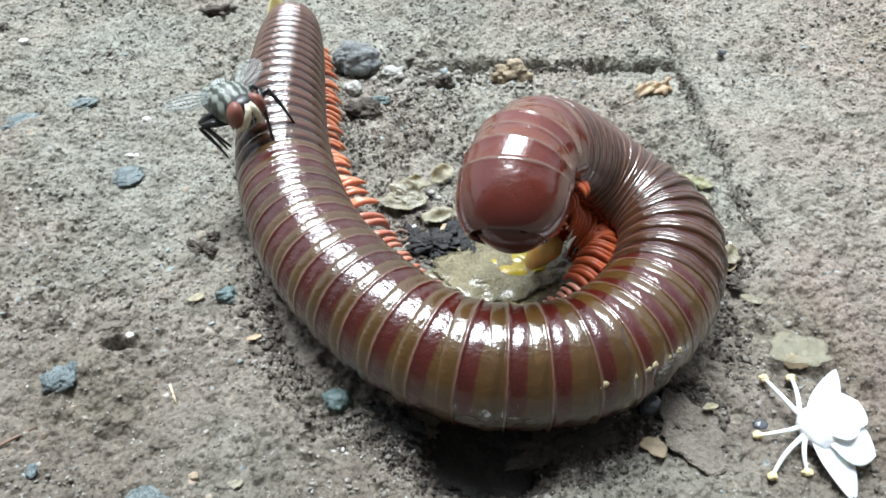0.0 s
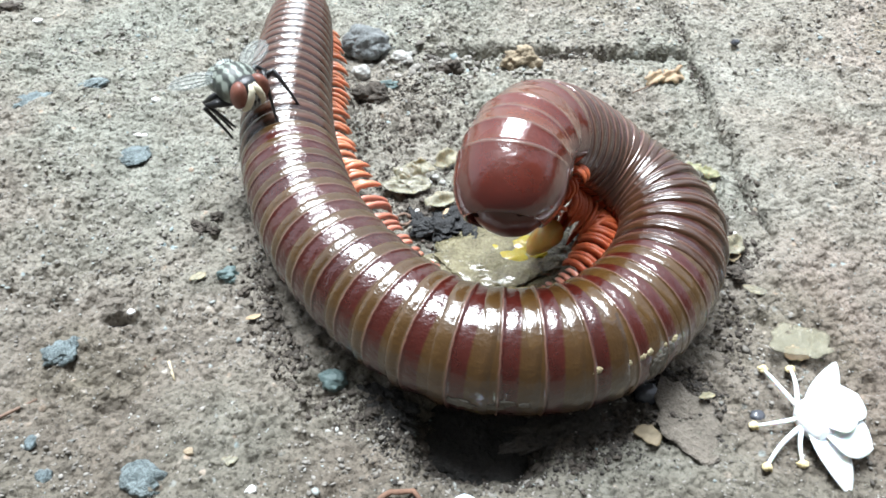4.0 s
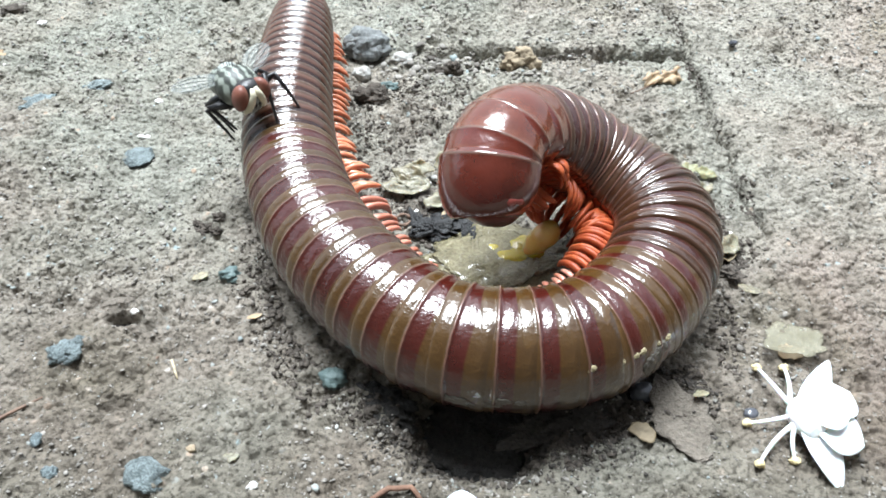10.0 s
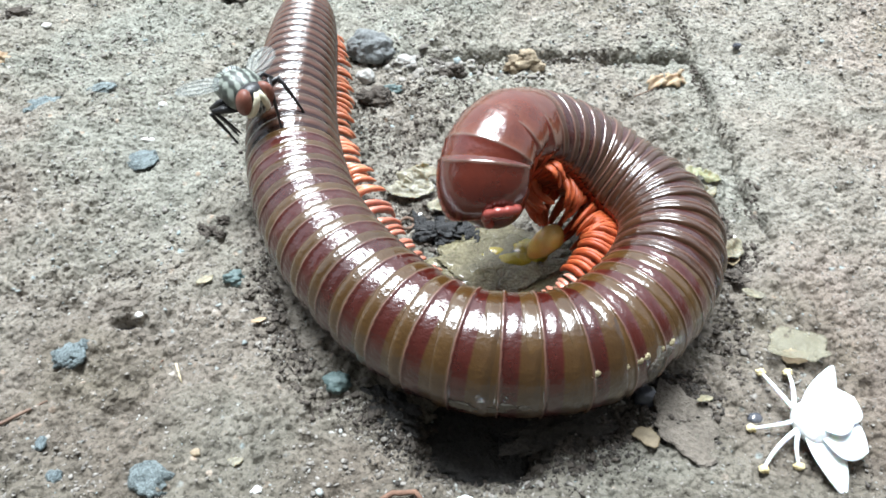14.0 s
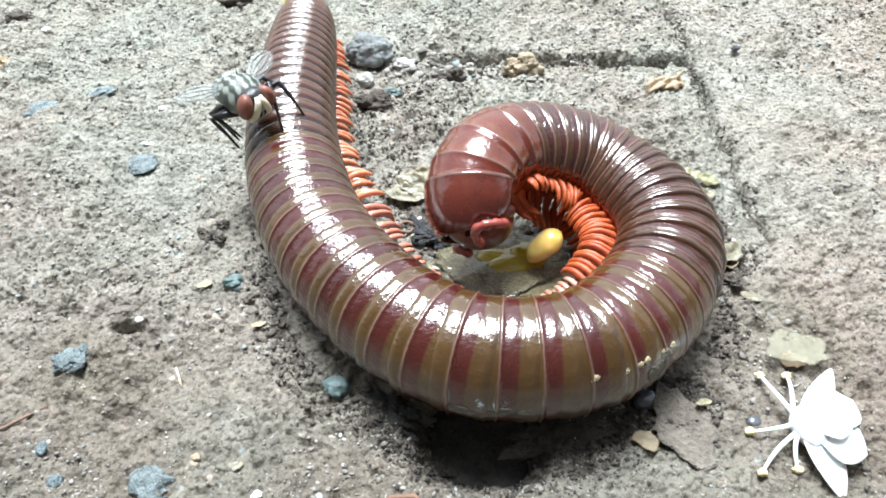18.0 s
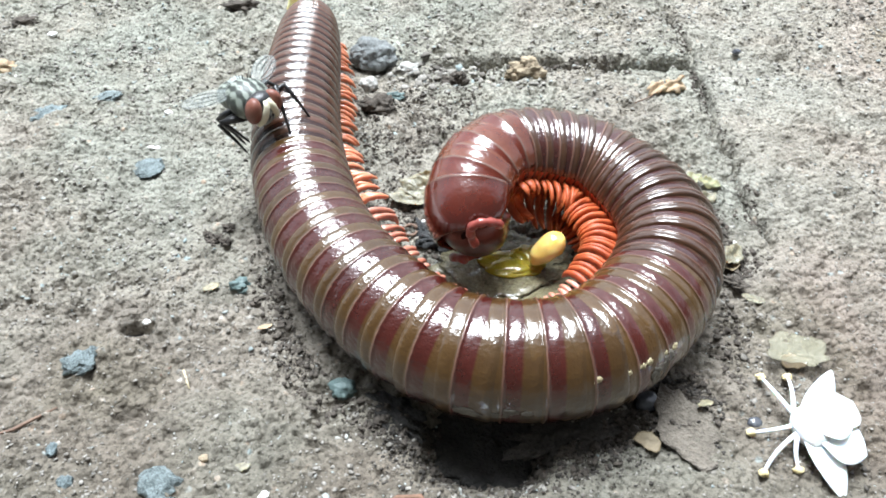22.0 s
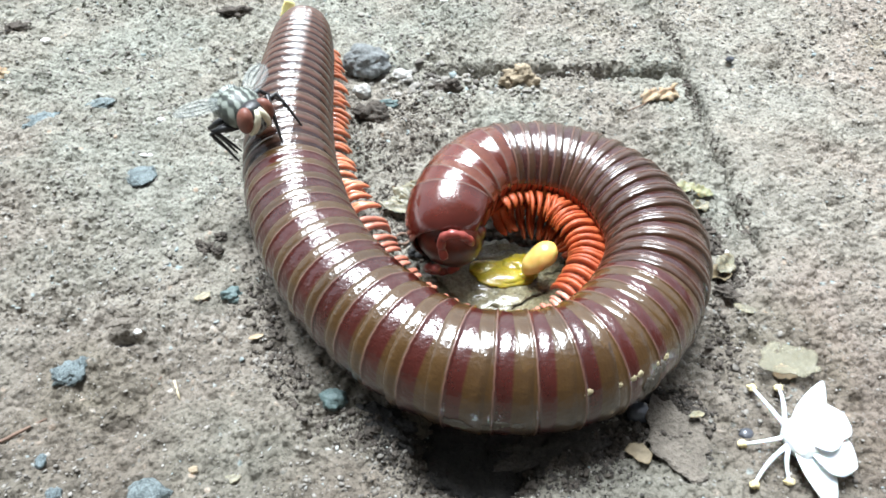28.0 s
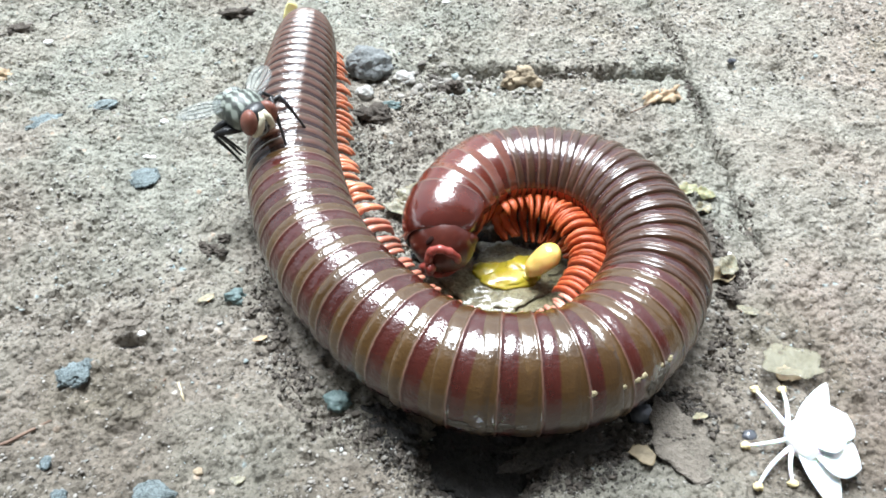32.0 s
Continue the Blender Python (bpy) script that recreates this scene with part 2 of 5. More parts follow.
PINK_LEG = grained("pinkish horny leg", (0.42, 0.15, 0.10), (0.70, 0.34, 0.25), 500, 0.3, 0.3, 0.00008, coat=0.3, through_light=0.2, tint=(0.75, 0.65, 0.6))
FEELER = grained("red-brown feeler", (0.15, 0.024, 0.018), (0.32, 0.066, 0.05), 700, 0.32, 0.2, 0.00005, coat=0.3)


# ---- mesh helpers ----
def part(name, bm, material, parent=None, label="", smooth=True):
    """Links a bmesh as one mesh object, under a thing or a part."""
    me = bpy.data.meshes.new(name)
    bmesh.ops.recalc_face_normals(bm, faces=bm.faces[:])
    bm.to_mesh(me)
    bm.free()
    me.materials.append(material)
    if smooth:
        me.polygons.foreach_set("use_smooth", [True] * len(me.polygons))
    ob = new(name, me)
    ob.parent = parent
    return tagged(ob, label)


def empty(name, label, category, m=Matrix(), group="", kind=""):
    ob = new(name)
    ob.empty_display_size = 0.002
    ob.matrix_basis = m
    return tagged(ob, label, category, group, kind)


def tube(bm, points, radii, sides=8, cap=True, squash=1.0):
    """A tapered tube along points (metres)."""
    pts = [Vector(p) for p in points]
    rows, up = [], Vector((0, 0, 1))
    for i, p in enumerate(pts):
        d = (pts[min(i + 1, len(pts) - 1)] - pts[max(i - 1, 0)]).normalized()
        a = up - d * up.dot(d)
        if a.length < 0.1:
            a = Vector((0, 1, 0)) - d * d.y
        a.normalize()
        up = a
        b = d.cross(a)
        rows.append([bm.verts.new(p + (a * math.cos(k) * squash + b * math.sin(k)) * radii[i]) for k in [2 * math.pi * j / sides for j in range(sides)]])
    for r0, r1 in zip(rows, rows[1:]):
        for j in range(sides):
            bm.faces.new((r0[j], r0[(j + 1) % sides], r1[(j + 1) % sides], r1[j]))
    if cap:
        bm.faces.new(rows[0][::-1])
        bm.faces.new(rows[-1])
    return bm


def blob(bm, m, sub=3, rough=0.0, scale=1.0, seed=0.0):
    """A ball shaped by the matrix m, with uneven skin."""
    vs = bmesh.ops.create_icosphere(bm, subdivisions=sub, radius=1.0)["verts"]
    for v in vs:
        if rough:
            v.co *= 1 + rough * noise.fractal(v.co * scale + Vector((seed, seed * 1.7, -seed)), 0.8, 2.0, 3)
        v.co = m @ v.co
    return vs


def value_noise(x, y, seed):
    """Smooth lattice noise in 0..1 over arrays."""
    xi, yi = np.floor(x).astype(np.int64), np.floor(y).astype(np.int64)
    fx, fy = x - xi, y - yi
    fx, fy = fx * fx * (3 - 2 * fx), fy * fy * (3 - 2 * fy)

    def corner(i, j):
        h = (i * 374761393 + j * 668265263 + seed * 974711) & 0x7FFFFFFF
        h = ((h ^ (h >> 13)) * 1274126177) & 0x7FFFFFFF
        return ((h ^ (h >> 16)) & 0xFFFF) / 65535.0

    a, b = corner(xi, yi), corner(xi + 1, yi)
    c, d = corner(xi, yi + 1), corner(xi + 1, yi + 1)
    return a + (b - a) * fx + (c - a) * fy + (a - b - c + d) * fx * fy


def layered(x, y, seed, octaves):
    total, amount = 0, 1.0
    for o in range(octaves):
        total = total + amount * (value_noise(x * 2.03**o + 7 * o, y * 2.03**o - 3 * o, seed + o) - 0.5)
        amount *= 0.55
    return total


# ---- ground ----
def segment_distance(x, y, a, b):
    ax, ay, bx, by = *a, *b
    k = np.clip(((x - ax) * (bx - ax) + (y - ay) * (by - ay)) / ((bx - ax) ** 2 + (by - ay) ** 2), 0, 1)
    return np.hypot(x - ax - k * (bx - ax), y - ay - k * (by - ay))


def ground_height(x, y):
    """Height in millimetres of the worn paving at x, y in millimetres."""
    h = 0.9 * layered(x / 22, y / 22, 3, 3) + 0.6 * layered(x / 3.1, y / 3.1, 11, 4)
    coarse = 0.55 + 0.9 * value_noise(x / 9, y / 9, 19)
    h = h + 0.74 * coarse * layered(x / 1.1, y / 0.8, 23, 4)
    h = h + 0.40 * coarse * layered(x / 0.6, y / 0.5, 29, 2)
    h = h - 0.6 * np.clip(value_noise(x / 1.1, y / 0.9, 41) - 0.74, 0, 1) * 5 * value_noise(x / 0.5, y / 0.5, 43)
    wx, wy = x + 1.6 * layered(x / 4, y / 4, 51, 3), y + 1.6 * layered(x / 4, y / 4, 57, 3)
    # joint across the back, broken along its near edge
    rag = 1.3 * layered(x / 1.5, y / 3, 91, 4)
    d = np.abs(wy + rag - 88.0 - 0.02 * (x - 16))
    run = np.clip((x - 0.0) / 6, 0, 1) * np.clip((32 - x) / 3, 0, 1)
    h = h - run * 4.2 * np.exp(-((d / 0.6) ** 2)) * (0.6 + 0.8 * value_noise(x / 3, y / 3, 67))
    # the back slab stands a little proud of the near one
    lift = np.clip((wy + rag - 88.0) / 1.0, 0, 1) * np.clip((x + 12) / 6, 0, 1) * np.clip((34 - x) / 3, 0, 1)
    h = h + 0.55 * lift
    # joint along the right slab
    d = segment_distance(wx + 0.5 * layered(x / 1.2, y / 1.2, 63, 2), wy, (31.3, 55), (30.2, 140))
    h = h - 2.3 * np.exp(-((d / 0.36) ** 2)) * (0.5 + 0.8 * value_noise(x / 4, y / 3, 61))
    # crumbled hollow behind the pebble
    d = np.hypot((wx + 2) / 7.5, (wy - 86) / 3.6)
    h = h - 1.2 * np.clip(1.2 - d, 0, 1) * (0.6 + layered(x / 1.6, y / 1.6, 71, 3))
    # hollow carved deep under the body's near side
    px, py = x + 0.5 * layered(x / 1.6, y / 1.6, 87, 3), y + 0.6 * layered(x / 1.8, y / 1.8, 83, 3)
    d = np.maximum(np.abs(px - 2.8) / 5.2, np.abs(py - 33.4 - 0.1 * (px - 2)) / 5.6) * 0.6 + 0.55 * np.hypot((px - 2.8) / 5.2, (py - 33.4) / 5.6)
    h = h - 5.5 * np.clip((1.32 - d) / 0.8, 0, 1)
    # small pit by the pale chip
    d = np.hypot((x + 27.9) / 2.0, (y - 43.3) / 1.1)
    h = h - 1.6 * np.clip(1.15 - d, 0, 1)
    fade = np.clip(1.6 - np.hypot(x, y - 60) / 110, 0, 1)
    return h * fade


def build_ground():
    def axis(lo, hi, step):
        inner = np.arange(lo, hi + step / 2, step)
        far = []
        reach, at = step, 0.0
        while at < 40000:
            reach *= 1.35
            at += reach
            far.append(at)
        far = np.array(far)
        return np.concatenate([lo - far[::-1], inner, hi + far])

    xs, ys = axis(-72, 72, 0.2), axis(16, 120, 0.2)
    gx, gy = np.meshgrid(xs, ys)
    gz = ground_height(gx, gy)
    verts = np.stack([gx, gy, gz], -1).reshape(-1, 3) * MM
    n, k = len(xs), len(ys)
    i = np.arange(n * k).reshape(k, n)
    quads = np.stack([i[:-1, :-1], i[:-1, 1:], i[1:, 1:], i[1:, :-1]], -1).reshape(-1, 4)
    me = bpy.data.meshes.new("ground")
    me.vertices.add(len(verts))
    me.vertices.foreach_set("co", verts.ravel())
    me.loops.add(quads.size)
    me.loops.foreach_set("vertex_index", quads.ravel())
    me.polygons.add(len(quads))
    me.polygons.foreach_set("loop_start", np.arange(0, quads.size, 4))
    me.update(calc_edges=True)
    me.polygons.foreach_set("use_smooth", np.ones(len(quads), bool))
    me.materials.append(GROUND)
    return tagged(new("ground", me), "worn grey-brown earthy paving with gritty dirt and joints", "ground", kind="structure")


def floor_at(x, y):
    return float(ground_height(np.array([float(x)]), np.array([float(y)]))[0])


build_ground()


def build_blocker(name, label, x, y, length, height, turn):
    """An added plain wall, out of view, that blocks sky light and reflections."""
    bm = bmesh.new()
    bmesh.ops.create_cube(bm, size=1.0)
    for v in bm.verts:
        v.co = Vector((v.co.x * length, v.co.y * 0.2, v.co.z * height + height / 2))
    bmesh.ops.bevel(bm, geom=bm.edges[:], offset=0.02, segments=2, affect="EDGES")
    wall = part(name, bm, BLOCKER, None, smooth=False)
    wall.matrix_basis = pose(x, y, -0.004, 0, 0, turn)
    tagged(wall, label, "wall", kind="structure")


# added: the south one cuts the viewer's side of the sky, the rest its rim
build_blocker("wall_south", "added unseen dark wall blocking the sky behind the viewer", 0, -0.27, 5.0, 1.5, 0)
build_blocker("wall_north", "added unseen wall blocking the low sky", 0, 2.6, 5.0, 0.25, 0)
build_blocker("wall_east", "added unseen wall blocking the low sky", 2.6, 1.165, 2.66, 0.6, 90)
build_blocker("wall_west", "added unseen wall blocking the low sky", -2.6, 1.165, 2.66, 0.25, 90)


# ---- the millipede ----
R, PITCH = 4.7, 2.6
TAIL = [(-18.1, 93.2, 3.4), (-17.8, 90.4, 4.6), (-17.4, 86.3, 5.2), (-17.0, 80.4, 5.4), (-16.5, 72.5, 5.6), (-15.6, 63.5, 5.6), (-13.8, 55.8, 5.6),
        (-11.5, 49.5, 5.6), (-7.6, 43.4, 5.6), (-2.9, 38.4, 5.6), (1.3, 35.9, 5.6), (5.3, 35.3, 5.6), (9.7, 35.8, 5.6), (13.3, 38.0, 5.6)]
# the head end of its line at some times: it uncurls from a raised ball into a flat coil
FRONT = {
    6.0: [(16.6, 41.4, 5.8), (18.9, 46.4, 6.0), (18.5, 50.6, 6.2), (15.8, 53.3, 7.0), (12.1, 54.1, 9.6), (8.4, 50.6, 13.9), (6.3, 47.5, 15.7), (5.1, 45.2, 16.2), (4.6, 43.4, 15.8), (4.7, 42.7, 14.8)],
    14.0: [(16.8, 41.8, 5.8), (18.9, 46.5, 6.0), (18.5, 50.6, 6.2), (15.8, 53.7, 6.8), (12.3, 55.5, 8.5), (8.5, 54.6, 11.0), (5.8, 52.4, 12.6), (3.6, 50.0, 13.5), (2.8, 48.2, 13.3), (3.3, 47.8, 11.4)],
    19.0: [(16.8, 41.8, 5.8), (18.9, 46.4, 5.9), (18.7, 50.8, 6.0), (16.4, 55.0, 6.2), (12.9, 57.5, 7.2), (8.5, 57.0, 8.6), (5.0, 55.2, 9.6), (2.6, 52.8, 10.2), (1.6, 50.7, 9.8), (2.2, 49.3, 8.3)],
    25.0: [(16.8, 42.1, 5.7), (18.7, 46.9, 5.9), (18.4, 51.3, 6.0), (16.3, 55.6, 6.0), (13.1, 58.4, 6.5), (8.7, 58.7, 7.3), (4.8, 57.7, 7.9), (2.5, 55.4, 8.0), (1.4, 53.0, 7.7), (1.6, 51.1, 6.6)],
    32.0: [(16.4, 42.0, 5.6), (18.3, 46.6, 5.8), (18.0, 51.2, 6.0), (16.2, 55.6, 6.0), (12.8, 58.6, 6.0), (8.5, 59.4, 6.2), (4.8, 58.6, 6.3), (2.0, 56.8, 6.2), (0.3, 54.7, 5.9), (0.1, 52.6, 5.4)],
}
# how far the belly leans to the inside of the coil, along the same points
LEAN = [0, 0, 0, 0, 0.05, 0.2, 0.6, 1.1, 1.35, 1.5, 1.55, 1.6, 1.7, 1.9, 2.1, 2.2, 2.2, 2.2, 2.2, 2.2, 2.3, 2.4, 2.4, 2.4]
HEART = np.array([7.5, 47.5])
FRONT_BEND = 10.0
# seconds, the two shapes it lies between, and how far it has gone from one to the other
STAGES = [(0.0, 6.0, 6.0, 0.0), (6.0, 6.0, 14.0, 0.0), (7.5, 6.0, 14.0, 0.2), (9.0, 6.0, 14.0, 0.55), (11.0, 6.0, 14.0, 0.75), (14.0, 14.0, 19.0, 0.0),
          (17.0, 14.0, 19.0, 0.65), (19.0, 19.0, 25.0, 0.0), (22.0, 19.0, 25.0, 0.55), (25.0, 25.0, 32.0, 0.0), (28.0, 25.0, 32.0, 0.55), (30.0, 25.0, 32.0, 0.75), (32.0, 25.0, 32.0, 1.0)]
FRONT_TIMES = [row[0] for row in STAGES]


def line_at(t):
    """The body's line at a time: dense points, lean, and arc length, in millimetres."""
    _, a, b, k = STAGES[FRONT_TIMES.index(t)]
    front = np.array(FRONT[a]) * (1 - k) + np.array(FRONT[b]) * k
    knots = np.vstack([np.array(TAIL), front])
    lean = np.array(LEAN)
    out, outl = [], []
    n = len(knots)
    for i in range(n - 1):
        p0, p1, p2, p3 = knots[max(i - 1, 0)], knots[i], knots[i + 1], knots[min(i + 2, n - 1)]
        for k in np.linspace(0, 1, 24, endpoint=False):
            out.append(0.5 * (2 * p1 + (p2 - p0) * k + (2 * p0 - 5 * p1 + 4 * p2 - p3) * k * k + (3 * p1 - p0 - 3 * p2 + p3) * k**3))
            outl.append(lean[i] + (lean[i + 1] - lean[i]) * k)
    pts = np.array(out + [knots[-1]])
    # soften tight turns
    for _ in range(90):
        pts[1:-1] = (pts[:-2] + 2 * pts[1:-1] + pts[2:]) / 4
    arc = np.r_[0, np.cumsum(np.linalg.norm(np.diff(pts, axis=0), axis=1))]
    return pts, np.array(outl + [lean[-1]]), arc


def pose_on(line, s):
    """The pose at arc length s: x along the body to the head, z to its back."""
    pts, lean, arc = line
    def place(u):
        return np.array([np.interp(u, arc, pts[:, k]) for k in range(3)])

    def heading(u):
        d = pts[-1] - place(arc[-1] - 1.8) if u > arc[-1] - 0.9 else place(u + 0.9) - place(u - 0.9)
        return Vector(d).normalized()

    # the front rings share the turn of the head evenly, along one smooth bend
    begin = arc[-1] - FRONT_BEND
    if s < begin:
        at, ahead = place(s), heading(s)
    else:
        first, last, k = heading(begin), heading(arc[-1] - 3.5).slerp(heading(arc[-1]), 0.62), min(1.0, (s - begin) / FRONT_BEND)
        bend = [Vector(place(begin))]
        for n in range(40):
            bend.append(bend[-1] + first.slerp(last, (n + 0.5) / 40) * FRONT_BEND / 40)
        miss = Vector(pts[-1]) - bend[-1]
        at = bend[min(39, int(k * 40))].lerp(bend[min(39, int(k * 40)) + 1], k * 40 - min(39, int(k * 40))) + miss * (k * k * (3 - 2 * k))
        ahead = first.slerp(last, k)
    inward = Vector((HEART[0] - at[0], HEART[1] - at[1], 0)).normalized()
    back = Vector((0, 0, 1)) - inward * float(np.interp(s, arc, lean))
    back = (back - ahead * back.dot(ahead)).normalized()
    side = back.cross(ahead)
    m = Matrix((ahead, side, back)).transposed().to_4x4()
    m.translation = Vector(at) * MM
    return m


PLAIN = [(-1.25, 0.972), (-1.18, 0.982), (-1.05, 0.989), (-0.8, 0.994), (-0.55, 0.995), (-0.3, 0.993), (-0.14, 0.990), (-0.07, 0.997), (-0.01, 1.007), (0.06, 1.012), (0.13, 1.009), (0.19, 0.998),
         (0.27, 0.985), (0.36, 0.981), (0.55, 0.984), (0.8, 0.988), (1.0, 0.988), (1.18, 0.984), (1.35, 0.979), (1.5, 0.977), (1.9, 0.977), (2.4, 0.974), (2.8, 0.968), (3.1, 0.93)]
RIBBED = [(-1.25, 0.880), (-1.19, 0.925), (-1.08, 0.968), (-0.92, 0.996), (-0.72, 1.010), (-0.50, 1.013), (-0.28, 1.007), (-0.08, 0.994), (0.14, 0.975), (0.36, 0.953), (0.56, 0.932), (0.76, 0.915), (0.95, 0.903), (1.2, 0.893), (1.4, 0.886), (1.9, 0.88), (2.4, 0.87), (3.1, 0.85)]
RIPPLED = [(-1.25, 0.940), (-1.18, 0.968), (-1.05, 0.992), (-0.9, 1.003), (-0.72, 1.006), (-0.5, 1.000), (-0.3, 0.991), (-0.14, 0.984), (-0.07, 0.990), (0.0, 1.000), (0.07, 1.003), (0.15, 0.998), (0.25, 0.985), (0.36, 0.977), (0.55, 0.974), (0.8, 0.970), (1.0, 0.964), (1.18, 0.954),
           (1.35, 0.946), (1.9, 0.942), (2.4, 0.938), (3.1, 0.90)]
ROUNDED = [(-3.2, 0.82), (-2.6, 0.885), (-1.8, 0.938), (-1.2, 0.968), (-0.6, 0.990), (-0.12, 1.0), (-0.02, 1.010), (0.08, 1.010), (0.18, 0.998), (0.7, 0.988), (1.4, 0.962), (2.0, 0.93), (2.7, 0.88)]


def ring_mesh(profile):
    """One body ring: a proud band with a pale ridge, and a narrower collar that slides under the ring ahead."""
    bm = bmesh.new()
    rows = []
    sides = 60
    for n, (x, r) in enumerate(profile):
        row = []
        for j in range(sides):
            a = 2 * math.pi * j / sides
            y, z = math.sin(a), math.cos(a)
            if z < -0.72:
                z = -0.72 - (-z - 0.72) * 0.25
            q = r * (1 + 0.007 * noise.noise(Vector((x * 0.9, y * 3.5, z * 3.5))))
            row.append(bm.verts.new(((x + 0.05 * noise.noise(Vector((3.0, y * 3, z * 3)))) * MM, y * q * R * MM, z * q * R * MM)))
        rows.append(row)
    for r0, r1 in zip(rows, rows[1:]):
        for j in range(sides):
            bm.faces.new((r0[j], r0[(j + 1) % sides], r1[(j + 1) % sides], r1[j]))
    return bm


LEG_LINES = {
    # reaching out to the side, tucked in under the belly, hanging off the belly
    "side": [(0, 0, 0), (0.05, 1.3, -0.2), (0.1, 2.6, -0.1), (0.15, 3.6, -0.1), (0.2, 4.3, -0.4), (0.25, 4.9, -0.9), (0.3, 5.3, -1.5)],
    "upper": [(0, 0, 0), (0, 0.8, -0.4), (0.05, 1.5, -0.9), (0.1, 1.9, -1.6), (0.1, 2.0, -2.3), (0.1, 1.8, -2.9), (0.1, 1.4, -3.4)],
    "upright": [(0, 0, 0), (0, 0.9, -0.5), (0.05, 1.7, -1.0), (0.1, 2.3, -1.5), (0.1, 2.7, -2.1), (0.1, 2.85, -2.7), (0.1, 2.7, -3.2)],
    "tucked": [(0, 0, 0), (0, 0.3, -0.35), (0.05, 0.3, -0.75), (0.1, -0.2, -0.95), (0.15, -0.8, -0.95), (0.2, -1.3, -0.95), (0.2, -1.7, -1.0)],
    "hanging": [(0, 0, 0), (0, 0.55, -0.6), (0.05, 0.8, -1.3), (0.1, 0.75, -2.1), (0.1, 0.5, -2.8), (0.1, 0.2, -3.4), (0.1, -0.1, -3.9)],
}


def leg_mesh(kind, turn, stout):
    """A thin jointed leg that starts under the belly."""
    bm = bmesh.new()
    fine = []
    knots = [Vector((x, y * turn, z)) for x, y, z in LEG_LINES[kind]]
    rad = [0.34, 0.42, 0.38, 0.41, 0.37, 0.30, 0.09] if kind == "side" else [0.46, 0.54, 0.46, 0.48, 0.40, 0.32, 0.10] if stout and kind == "hanging" else [0.36, 0.44, 0.36, 0.40, 0.32, 0.26, 0.06] if stout else [0.30, 0.36, 0.32, 0.32, 0.28, 0.22, 0.06]
    radii = []
    for i in range(6):
        for k in (0.0, 0.5):
            fine.append(knots[i].lerp(knots[i + 1], k) * MM)
            radii.append((rad[i] + (rad[i + 1] - rad[i]) * k) * (0.88 if k == 0 else 1.06) * MM)
    fine.append(knots[-1] * MM)
    radii.append(rad[-1] * MM)
    tube(bm, fine, radii, 8)
    return bm


def belly_mesh():
    """The soft plate between the legs of one ring."""
    bm = bmesh.new()
    rows = []
    for x, drop in ((-1.2, 0.25), (-0.9, 0.0), (-0.2, -0.06), (0.1, 0.05), (0.4, -0.06), (1.0, 0.0), (1.3, 0.25)):
        rows.append([bm.verts.new(Vector((x, y, -3.72 + drop + 0.035 * y * y)) * MM) for y in (-3.0, -2.2, -1.4, -0.5, 0.5, 1.4, 2.2, 3.0)])
    top = [[bm.verts.new(v.co + Vector((0, 0, 0.9 * MM))) for v in row] for row in (rows[0], rows[-1])]
    for r0, r1 in zip([top[0]] + rows, rows + [top[1]]):
        for a, b, c, d in zip(r0, r0[1:], r1[1:], r1):
            bm.faces.new((a, b, c, d))
    return bm


def girth(s, total):
    """Thickness along the body, as a share of the widest."""
    g = float(np.interp(s, [0, 2, 4.5, 8, 12, 18, 28, 40], [0.44, 0.60, 0.71, 0.80, 0.86, 0.91, 0.96, 1.0]))
    return g * float(np.interp(total - s, [0, 4, 14, 24], [0.87, 0.90, 0.96, 1.0]))


